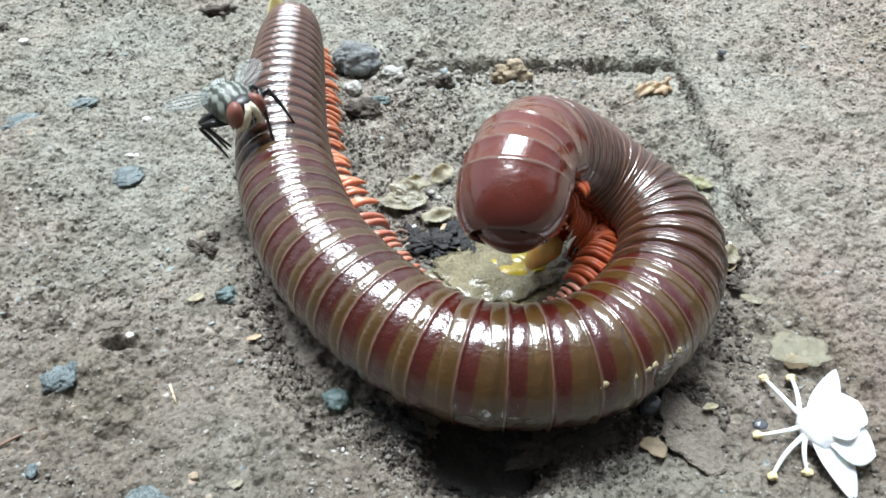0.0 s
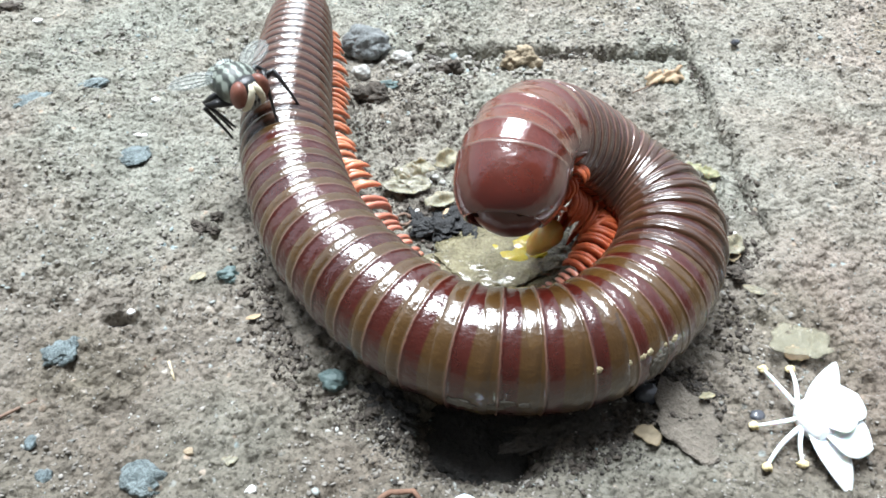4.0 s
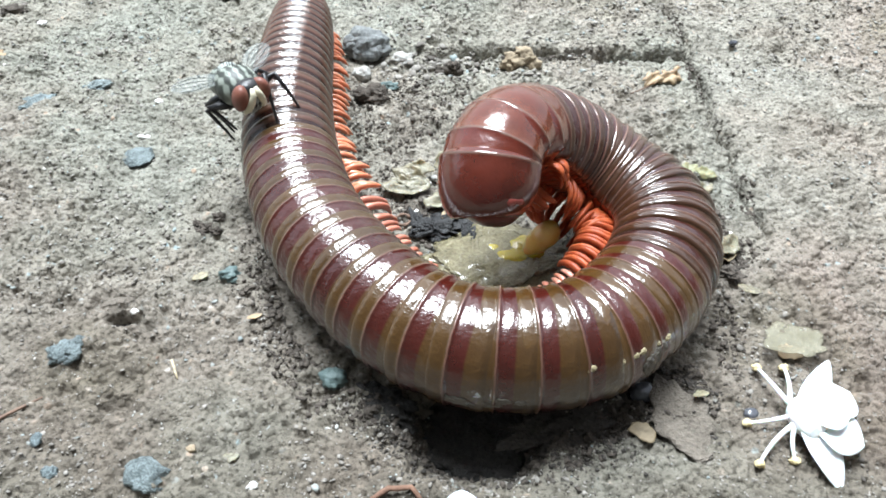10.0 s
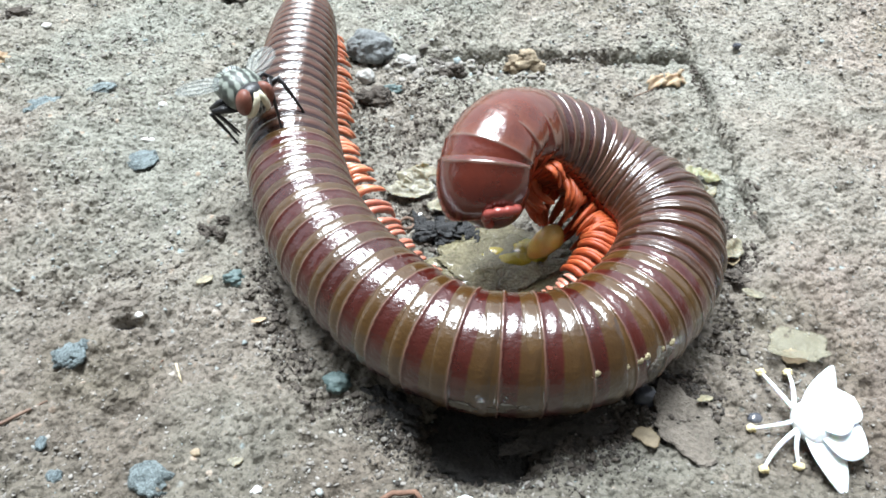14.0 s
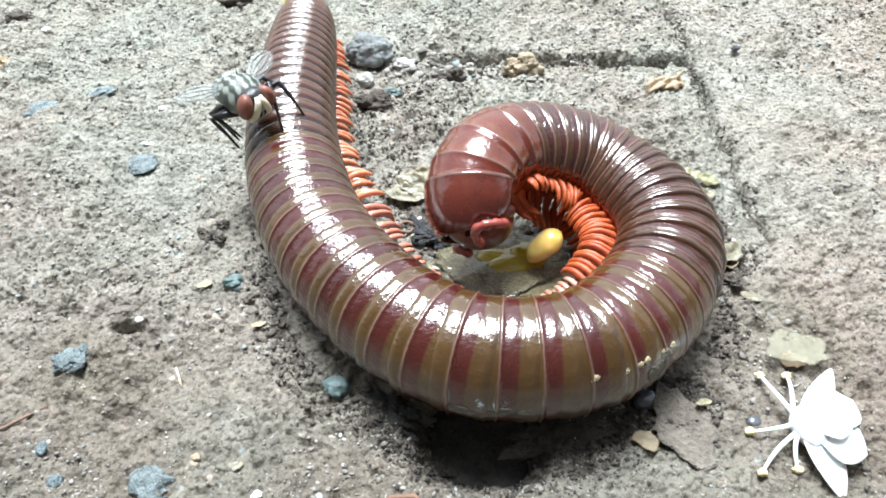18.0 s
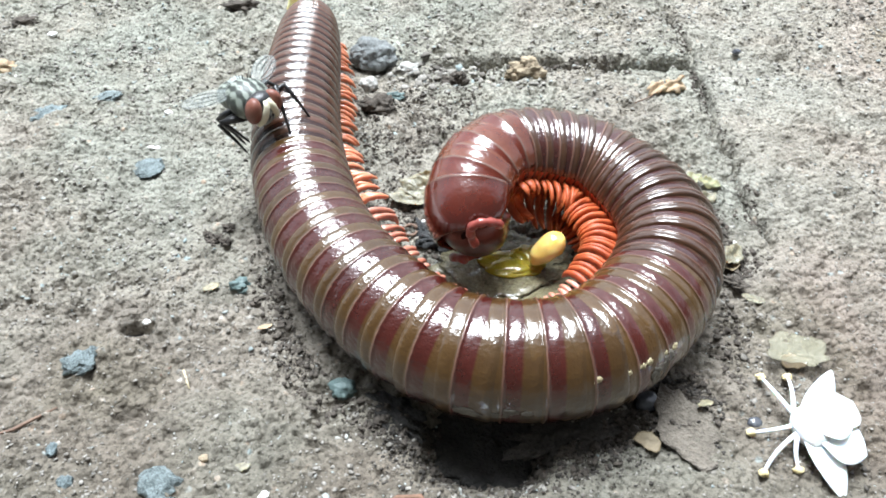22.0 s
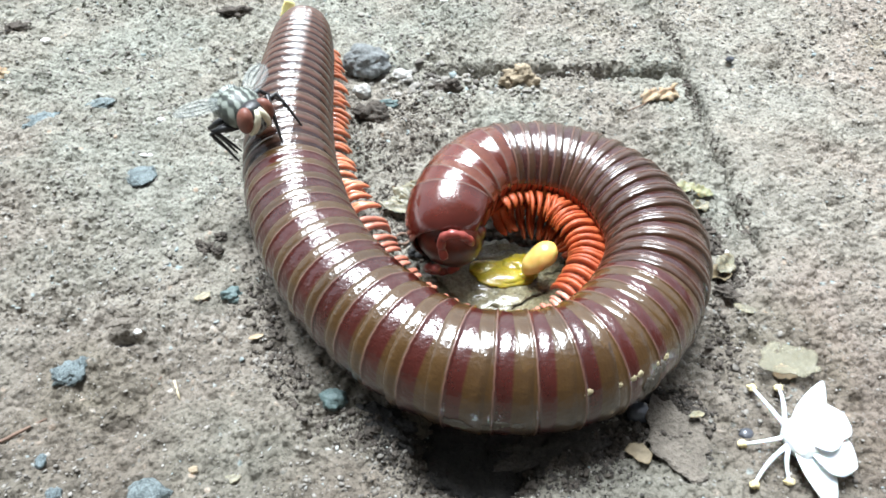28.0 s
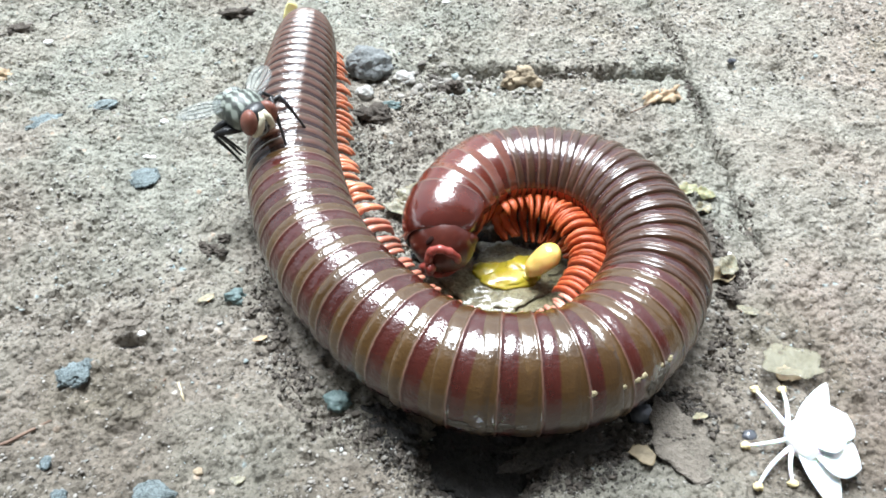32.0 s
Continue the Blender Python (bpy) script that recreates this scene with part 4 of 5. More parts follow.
rounded("soil_clod", "dark crumbly soil clod beside the millipede's legs", "soil clod", CLOD, -8.6, 77.6, (3.6, 2.4, 1.9), 0.25, 0, 0.7, 1.8, 4, "soil clods", [(1.3, 0.6, 0.3, 0.7), (-1.1, 0.2, 0.1, 0.8)])
rounded("soil_clod", "brown crumbly clod in the joint", "soil clod", CLOD, 0.8, 84.3, (3.2, 2.0, 1.9), 0.25, 0, 0.6, 1.8, 4, "soil clods", [(0.4, -0.2, 0.7, 0.7)])
rounded("soil_clod", "tan crumbly clod in the joint", "soil clod", TAN_CLOD, 9.7, 85.4, (4.2, 2.4, 2.6), 0.22, 0, 0.55, 1.7, 4, "soil clods", [(0.2, 0.2, 1.1, 0.9), (-1.2, -0.3, -0.4, 0.9)])
rounded("soil_clod", "dark soil clod on the far paving", "soil clod", CLOD, -59.6, 98.6, (3.0, 1.8, 1.2), 0.3, 20, 0.7, 1.8, 3, "soil clods")
rounded("soil_clod", "dark soil clod on the far paving", "soil clod", CLOD, -30.1, 103.4, (4.0, 2.2, 1.3), 0.3, 0, 0.9, 1.8, 3, "soil clods")
rounded("soil_clod", "reddish-brown clod at the paving's edge", "soil clod", HUSK, -57.8, 87.2, (3.6, 2.0, 1.4), 0.25, 0, 0.6, 1.8, 3, "soil clods")
rounded("soil_clod", "black crumbly soil under the raised head", "soil clod", BLACK_SOIL, 0.6, 55.0, (5.4, 3.6, 1.3), 0.4, 10, 0.8, 2.2, 4, "soil clods")
for x, y, w, d, h in ((-22.9, 55.0, 1.7, 1.0, 0.9), (-21.9, 55.8, 1.1, 0.8, 0.8), (-23.6, 54.3, 1.2, 0.8, 0.6), (-22.0, 54.2, 1.0, 0.7, 0.6), (-24.3, 55.6, 0.9, 0.6, 0.5)):
    rounded("soil_clod", "small dark crumbly clod on the paving", "soil clod", CLOD, x, y, (w, d, h), 0.25, 40 * x, 0.8, 2.2, 4, "soil clods")
# husks, flakes and leaves
husk = empty("seed_husk", "split orange-brown dry husk lying by the joint", "seed husk", pose(26.7 * MM, 81.7 * MM, (floor_at(26.7, 81.7) + 0.9) * MM, 0, 0, 12))
for dx, dy, turn, seed in ((-0.9, 0.1, 30, 2.0), (1.0, 0.0, 20, 5.0)):
    half_husk = part("lobe", leafy(bmesh.new(), ragged(3.6, 2.2, seed, 0.5), 0.28, lambda u, v: -0.20 * (u * u + v * v) + 0.45 * noise.noise(Vector((u * 1.1 + 3, v * 1.6, 2.0))) + 0.12 * math.sin(v * 6 + u)), HUSK, husk)
    half_husk.matrix_basis = pose(dx * MM, dy * MM, 0, 14, 0, turn)
stalk = part("stalk", tube(bmesh.new(), [Vector(p) * MM for p in ((1.6, 0.3, 0), (2.3, 0.9, 0.3), (2.8, 1.1, 0.2))], [0.32 * MM, 0.26 * MM, 0.12 * MM], 8), HUSK, husk)
def pointed(length, width, seed):
    """A pointed oval outline with a slightly nibbled edge."""
    def reach(a):
        p, q, c = width * 2 * math.cos(a) ** 2 / length ** 2, abs(math.sin(a)), width / 2
        r = (-q + math.sqrt(q * q + 4 * p * c)) / (2 * p) if p > 1e-6 else c
        return r * (1 + 0.30 * noise.noise(Vector((math.cos(a) * 2.5 + seed, math.sin(a) * 2.5, seed))) + 0.06 * noise.noise(Vector((math.cos(a) * 9 + seed, math.sin(a) * 9, seed))))
    return reach


def seed_scale(label, material, x, y, lift, length, width, turn, tilt, cup, seed):
    """A dry cupped seed scale with a few lengthwise folds."""
    def bend(u, v):
        return cup * v * v + 0.03 * u * u + 0.12 * math.sin(v * 5 + seed) + 0.4 * noise.noise(Vector((u * 0.9 + seed, v * 1.2, seed))) + 0.12 * noise.noise(Vector((u * 2.6, v * 2.6, seed)))
    ob = part("seed_scale", leafy(bmesh.new(), pointed(length, width, seed), 0.09, bend, 44, 8), material)
    ob.matrix_basis = pose(x * MM, y * MM, (floor_at(x, y) + lift) * MM, tilt[0], tilt[1], turn)
    tagged(ob, label, "seed scale", "seed scales")


seed_scale("pale papery cupped seed scale lying on dirt", SCALE_PAPER, -3.9, 60.4, 0.45, 5.2, 2.4, -6, (10, 2), 0.16, 1.0)
seed_scale("grey-green papery seed scale leaning on another", SCALE_PAPER, -3.2, 61.5, 1.0, 4.2, 2.3, -28, (24, 8), 0.22, 2.3)
seed_scale("whitish papery seed scale standing behind others", PAPER, -2.4, 62.8, 1.2, 3.0, 1.7, -12, (34, 0), 0.12, 3.1)
seed_scale("whitish papery seed scale on grey dirt", PAPER, 0.2, 64.6, 0.9, 3.2, 2.0, 38, (28, -12), 0.10, 4.4)
seed_scale("cream papery seed scale on black soil", PAPER, -0.3, 58.2, 0.7, 3.6, 1.9, 12, (16, -4), 0.14, 5.2)
seed_scale("yellow-brown seed scale half under the raised head", HUSK, 1.0, 56.6, 0.6, 3.0, 1.6, 42, (12, 10), 0.16, 6.3)
seed_scale("dark stained seed scale under paler ones", LITTER, -2.0, 60.0, 0.25, 4.0, 2.2, 18, (4, 0), 0.10, 7.4)
for x, y, d in ((-0.9, 62.2, 0.9), (-0.1, 61.7, 0.75), (-1.4, 61.6, 0.6)):
    rounded("seed", "small silvery-grey seed among papery scales", "seed", PALE_STONE, x, y, (d, d * 0.8, d * 0.7), -0.1, 20 * x, 0.15, 1.2, 3, "seeds")
for x, y, w, d, h in ((-0.2, 54.2, 3.4, 2.2, 1.2), (2.6, 53.6, 3.6, 2.0, 1.0), (-2.2, 55.8, 2.4, 1.6, 0.9), (1.4, 56.0, 2.6, 1.8, 1.0), (-0.6, 56.8, 2.0, 1.4, 0.8), (3.8, 55.2, 2.4, 1.6, 0.9)):
    rounded("soil_clod", "black crumbly soil inside the coil", "soil clod", BLACK_SOIL, x, y, (w, d, h), 0.3, 31 * x, 0.95, 2.6, 5, "soil clods")
for x, y, d in ((-1.4, 54.4, 0.45), (0.8, 55.1, 0.3), (-0.3, 53.0, 0.28), (2.0, 52.6, 0.3), (-2.6, 57.4, 0.5), (1.9, 54.6, 0.25)):
    rounded("chip", "tiny white crumb on black soil", "chip", CHIP, x, y, (d, d * 0.8, d * 0.7), -1.2, 50 * x, 0.4, 1.6, 3, "chips")
curl = [Vector((0.75 * math.cos(a), 0.6 * math.sin(a), 0.5 + 0.12 * math.sin(2 * a))) * MM for a in [2 * math.pi * k / 16 for k in range(16)]]
curled = part("curled_root", tube(bmesh.new(), curl, [(0.16 + 0.05 * math.sin(k * 2.1)) * MM for k in range(16)], 8), TWIG)
curled.matrix_basis = pose(-4.0 * MM, 56.2 * MM, floor_at(-4.0, 56.2) * MM, 18, 0, 20)
tagged(curled, "curled pinkish-brown root beside the millipede's legs", "root")
seed_scale("yellow-green dry scale beside the coil", GREEN_PAPER, 25.8, 63.6, 0.7, 2.6, 1.4, 20, (20, 0), 0.14, 8.2)
seed_scale("yellow-green dry scale beside the coil", GREEN_PAPER, 27.2, 62.4, 0.5, 2.8, 1.4, -24, (12, 8), 0.10, 9.1)
seed_scale("olive-brown dry scale under greener ones", SCALE_PAPER, 26.8, 60.6, 0.4, 2.6, 1.4, 40, (8, 4), 0.14, 10.4)
seed_scale("pale folded dry scale beside the coil", SCALE_PAPER, 27.0, 51.8, 0.8, 4.2, 2.1, 52, (20, 16), 0.18, 11.6)
seed_scale("dark brown dry scale under a paler one", BROWN_FLAKE, 26.2, 51.0, 0.35, 3.4, 2.0, 20, (4, 0), 0.10, 12.3)
for x, y, w in ((25.9, 55.0, 1.8), (26.8, 57.2, 1.5), (25.2, 58.6, 1.6), (26.3, 48.4, 1.7)):
    rounded("soil_clod", "dark crumbly soil along the coil's outer side", "soil clod", CLOD, x, y, (w, w * 0.8, w * 0.5), 0.3, 40 * x, 0.9, 2.4, 4, "soil clods")
flake("leaf_flake", "thin pale flake beside the coil", "leaf flake", SCALE_PAPER, 27.5, 46.3, 2.4, 1.1, -20, 0.10, 0.4, (0, 0), seed=10.3, group="leaf flakes")
flake("dry_petal", "translucent crinkled dry petal beside the flower", "petal", GLASSY, 29.6, 40.3, 6.4, 4.4, 8, 0.05, 0.75, (-12, 6), thick=0.08, seed=11.7, tear=0.25)
flake("dead_leaf", "brown curled leaf fragment under the dry petal", "leaf", HUSK, 28.8, 39.2, 2.6, 1.4, 10, 0.1, 0.25, (6, 4), seed=12.2)
flake("dead_leaf", "grey-brown rotten leaf lying flat by the coil", "leaf", LITTER, 18.4, 32.6, 7.4, 4.8, -62, 0.03, 0.12, (2, 4), thick=0.12, seed=13.4, tear=0.35, crease=0.05)
flake("leaf_flake", "brown flake tucked under a rotten leaf", "leaf flake", BROWN_FLAKE, 15.3, 31.6, 2.4, 1.5, -35, 0.14, 0.35, (8, 0), seed=14.2, group="leaf flakes")
flake("leaf_flake", "small curled yellow-brown flake", "leaf flake", PAPER, 20.2, 34.5, 1.5, 1.0, 20, 0.35, 0.7, (-30, 10), seed=15.2, group="leaf flakes")
flake("leaf_flake", "pale ring-shaped flake on dirt", "leaf flake", PAPER, -21.9, 47.8, 1.5, 0.9, 25, 0.3, 0.25, (0, 0), thick=0.12, seed=16.1, group="leaf flakes")
flake("leaf_flake", "tan flake beside the millipede", "leaf flake", HUSK, -16.2, 43.0, 1.3, 0.6, 30, 0.3, 0.3, (0, 0), seed=17.1, group="leaf flakes")
flake("leaf_flake", "faded greenish flake on dirt", "leaf flake", SCALE_PAPER, -15.7, 29.8, 1.5, 0.8, 10, 0.1, 0.15, (0, 0), seed=18.1, group="leaf flakes")
flake("yellow_petal", "faded yellow petal standing behind the tail", "petal", YELLOW_PETAL, -20.6, 93.2, 5.4, 2.4, 74, 0.05, 4.2, (62, -44), seed=19.1)
# black lump gives the pit's shaded opening as plain colour
rounded("dead_leaf", "black lump standing in for the shade in a small pit", "leaf", PIT_SHADE, -27.8, 43.1, (2.8, 1.5, 1.1), 0.3, 8, 0.6, 1.6, 4)
flake("leaf_flake", "tan dirt-crusted flake arched over a small dark pit", "leaf flake", LITTER, -28.1, 44.2, 3.0, 1.1, 10, -0.25, 1.35, (-10, 0), thick=0.16, seed=20.1, tear=0.3, group="leaf flakes")
rounded("chip", "white chip at the edge of a small pit", "chip", CHIP, -26.8, 43.7, (0.75, 0.5, 0.5), -2.0, 20, 0.4, 1.5, 3, "chips")
rounded("chip", "white crumb on dirt", "chip", CHIP, -13.5, 27.2, (0.8, 0.6, 0.6), 0.2, 20, 0.5, 1.8, 3, "chips")
rounded("chip", "white crumb on the far slab", "chip", CHIP, 0.1, 105.2, (1.3, 1.0, 0.7), 0.2, 0, 0.4, 1.5, 3, "chips")
rounded("chip", "white crumb on the far paving", "chip", CHIP, -54.6, 95.4, (1.2, 0.9, 0.6), 0.2, 0, 0.4, 1.5, 3, "chips")
rounded("chip", "white crumb on the paving", "chip", CHIP, -33.5, 76.2, (1.0, 0.7, 0.5), 0.2, 0, 0.4, 1.5, 3, "chips")
rounded("chip", "white crumb on the paving", "chip", CHIP, -33.6, 69.9, (1.4, 0.6, 0.4), 0.2, 0, 0.4, 1.5, 3, "chips")
rounded("chip", "tan crumb on dirt", "chip", TAN_CLOD, -18.7, 30.3, (0.7, 0.6, 0.5), 0.2, 0, 0.4, 1.5, 3, "chips")
rounded("chip", "white crumb beside a pale flake", "chip", CHIP, 28.0, 54.2, (0.5, 0.5, 0.4), 0.2, 0, 0.4, 1.5, 3, "chips")
# twigs and straws
stick("straw", "short pale straw on dirt", STRAW, [(-22.3, 38.6, 0), (-21.5, 37.0, 0)], 0.22, "straw")
stick("straw", "short dark straw on dirt", TWIG, [(-24.1, 38.1, 0), (-23.5, 39.1, 0.1)], 0.2, "straw")
stick("twig", "thin reddish-brown twig half sunk in dirt", TWIG, [(-36.5, 31.4, 0), (-34.4, 32.9, 0.1), (-31.6, 34.9, 0)], 0.28)
stick("twig", "curved reddish-brown twig on dirt", TWIG, [(-5.0, 26.0, 0.1), (-3.6, 26.9, 0.4), (-2.0, 26.7, 0.2), (-1.2, 25.9, 0)], 0.45)
stick("fibre", "thin pale fibre across the soil", STRAW, [(-1.9, 53.9, 0.5), (0.6, 53.2, 0.8), (3.0, 51.9, 0.4)], 0.10, "fibre")
stick("straw", "thin straw beside the husk", TWIG, [(22.4, 78.6, 0), (25.0, 80.3, 0.2)], 0.2, "straw")

# ---- what the millipede has left in the middle of its coil ----
rounded("wet_patch", "wet greenish-beige slime spread inside the coil", "wet patch", WET, 5.2, 49.9, (13.5, 9.0, 0.9), 0.05, 12, 0.34, 2.4, 5)
bm = bmesh.new()
for k, (x, y, z, w, d, h) in enumerate(((0, 0, 0, 3.0, 1.7, 0.5), (-1.9, 0.9, 0.0, 1.6, 1.2, 0.4), (1.2, 0.9, 0.15, 1.6, 1.3, 0.6), (1.7, -0.3, 0.1, 1.1, 0.9, 0.55))):
    blob(bm, Matrix.Translation(Vector((x, y, z)) * MM) @ Matrix.Diagonal((w * MM, d * MM, h * MM, 1)), 4, 0.2, 1.5, k * 1.3)
smear = part("slime", bm, SLIME)
smear.matrix_basis = pose(6.2 * MM, 50.2 * MM, 1.0 * MM, 0, 0, 6)
tagged(smear, "wet yellow slime beside the soft yellow lump", "slime")
MOVES.append((smear, [(t, pose(x * MM, y * MM, z * MM, 0, 0, 6)) for t, x, y, z in ((0.0, 6.8, 50.6, 0.5), (14.0, 6.7, 50.6, 0.54), (17.0, 6.6, 50.5, 0.66), (19.0, 6.4, 50.4, 0.8), (21.0, 6.2, 50.2, 1.0), (32.0, 6.2, 50.2, 1.0))]))
bm = bmesh.new()
rows = []
for k in range(19):
    u = k / 18
    bulge = math.sin(math.pi * min(1.0, 0.04 + 0.96 * u)) ** 0.5 * (1.5 - 0.55 * u)
    centre = Vector((0.55 * math.cos(u * 2.6) - 0.35 * u, -0.25 * u, 1.05 - 3.7 * u))
    rows.append([bm.verts.new((centre + Vector((math.cos(a) * bulge, math.sin(a) * bulge, 0)) * (1 + 0.08 * noise.noise(Vector((math.cos(a), math.sin(a), u * 4))))) * MM) for a in [2 * math.pi * j / 28 for j in range(28)]])
for r0, r1 in zip(rows, rows[1:]):
    for j in range(28):
        bm.faces.new((r0[j], r0[(j + 1) % 28], r1[(j + 1) % 28], r1[j]))
bm.faces.new(rows[0])
bm.faces.new(rows[-1])
lump = part("yellow_lump", bm, YELLOW)
lump.matrix_basis = pose(9.0 * MM, 49.6 * MM, 4.3 * MM, 0, 10, 0)
tagged(lump, "soft shiny yellow lump resting among the millipede's legs", "lump")


# ---- the fallen flower ----
def petal_sheet(length, width, point, droop, cup, thick=0.24):
    """A petal whose base lies at the origin and whose tip points along x."""
    bm = bmesh.new()
    rows, cols = 14, 8
    grids = {}
    for side in (1, -1):
        grid = []
        for i in range(rows + 1):
            k = i / rows
            half = width / 2 * (math.sin(math.pi * min(1.0, 0.12 + 0.88 * k) ** point) ** 0.75 * 0.95 + 0.05 * (1 - k))
            row = []
            for j in range(cols + 1):
                v = -1 + 2 * j / cols
                edge = 0.25 if i in (0, rows) or j in (0, cols) else 1.0
                z = -droop * (k * length) ** 2 + cup * (v * half) ** 2 + 0.10 * noise.noise(Vector((k * 3, v * 1.5, length)))
                row.append(bm.verts.new(Vector((k * length, v * half, z + side * edge * thick / 2)) * MM))
            grid.append(row)
        for i in range(rows):
            for j in range(cols):
                q = (grid[i][j], grid[i + 1][j], grid[i + 1][j + 1], grid[i][j + 1])
                bm.faces.new(q if side > 0 else q[::-1])
        grids[side] = grid
    rim = lambda g: [g[0][j] for j in range(cols)] + [g[i][cols] for i in range(rows)] + [g[rows][j] for j in range(cols, 0, -1)] + [g[i][0] for i in range(rows, 0, -1)]
    a, b = rim(grids[1]), rim(grids[-1])
    for j in range(len(a)):
        k = (j + 1) % len(a)
        bm.faces.new((a[j], b[j], b[k], a[k]))
    return bm


def build_flower():
    cx, cy, cz = 27.15, 32.1, 1.7
    flower = empty("flower", "small fallen white flower with rounded petals and long stamens", "flower", pose(cx * MM, cy * MM, 0))
    heart = part("flower_base", bmesh.new(), WHITE_PETAL, flower)
    bm = bmesh.new()
    blob(bm, Matrix.Translation(Vector((0.3, 0, cz)) * MM) @ Matrix.Diagonal((1.45 * MM, 1.75 * MM, 1.2 * MM, 1)), 4, 0.08, 1.0)
    bm.to_mesh(heart.data)
    bm.free()
    for length, width, point, droop, cup, turn, tilt, lift in (
            (6.0, 2.2, 0.72, 0.015, 0.10, 56, -7, 0.3), (4.7, 3.8, 1.75, 0.035, 0.03, 28, -6, 0.3), (4.3, 4.0, 1.8, 0.045, 0.04, -31, -4, 0.15),
            (5.5, 2.5, 0.95, 0.05, 0.15, -75, 2, 0.05), (3.0, 3.2, 1.3, 0.06, 0.06, -4, -16, 0.5)):
        petal = part("petal", petal_sheet(length, width, point, droop, cup), WHITE_PETAL, flower)
        petal.matrix_basis = pose(0.1 * MM, 0, (cz + lift) * MM, 0, tilt, turn)
    for tip, via in (((25.5, 37.5, 0.7), (25.9, 35.2, 1.5)), ((27.6, 37.4, 0.8), (27.3, 35.6, 1.7)), ((23.3, 32.3, 0.6), (24.9, 31.9, 1.5)), ((23.3, 28.9, 0.5), (24.3, 30.4, 1.4)), ((25.9, 29.1, 0.6), (25.6, 30.4, 1.5))):
        root = Vector((26.5, 32.3 + (tip[1] - 32.3) * 0.18, cz))
        a, m, b = root, Vector(via), Vector(tip)
        pts = [((1 - k) ** 2 * a + 2 * k * (1 - k) * m + k * k * b - Vector((cx, cy, 0))) * MM for k in [i / 9 for i in range(10)]]
        stamen = part("stamen", tube(bmesh.new(), pts, [(0.215 - 0.009 * i) * MM for i in range(10)], 8), WHITE_PETAL, flower)
        bm = bmesh.new()
        blob(bm, Matrix.Translation(pts[-1]) @ Matrix.Diagonal((0.38 * MM, 0.30 * MM, 0.28 * MM, 1)), 3, 0.5, 2.0, tip[0])
        part("anther", bm, ANTHER, stamen, "yellow-brown pollen head")
    return flower


build_flower()
edge_petal = part("fallen_petal", petal_sheet(3.2, 2.6, 1.4, 0.05, 0.12), WHITE_PETAL)
edge_petal.matrix_basis = pose(1.6 * MM, 23.4 * MM, (floor_at(1.6, 24.5) + 0.9) * MM, 0, -6, 92)
tagged(edge_petal, "white rounded petal lying on dirt", "petal")


# ---- the fly ----
FLY_GREY = grained("grey-dusted fly body", (0.10, 0.115, 0.11), (0.42, 0.45, 0.42), 700, 0.55, 0.4, 0.0001, spread=0.2)
FLY_BLACK = grained("black bristly fly skin", (0.006, 0.006, 0.007), (0.03, 0.03, 0.032), 900, 0.35, 0.4, 0.0001)
FLY_EYE = grained("red-brown faceted eye", (0.11, 0.034, 0.022), (0.25, 0.09, 0.06), 900, 0.5, 0.5, 0.00004)
FLY_FACE = grained("silvery cream face", (0.50, 0.45, 0.30), (0.80, 0.76, 0.60), 900, 0.5, 0.3, 0.0001)


def wing_material():
    m, nt, bs = shader("clear veined wing")
    bs.inputs["Base Color"].default_value = (0.62, 0.68, 0.66, 1)
    bs.inputs["Roughness"].default_value = 0.18
    bs.inputs["Alpha"].default_value = 0.12
    bs.inputs["IOR"].default_value = 1.5
    co = node(nt, "TexCoord")
    n = node(nt, "TexNoise", Scale=900.0, Detail=2.0)
    nt.links.new(co.outputs["Object"], n.inputs["Vector"])
    b = node(nt, "Bump", Strength=0.4, Distance=0.0001)
    nt.links.new(n.outputs["Fac"], b.inputs["Height"])
    nt.links.new(b.outputs["Normal"], bs.inputs["Normal"])
    return m


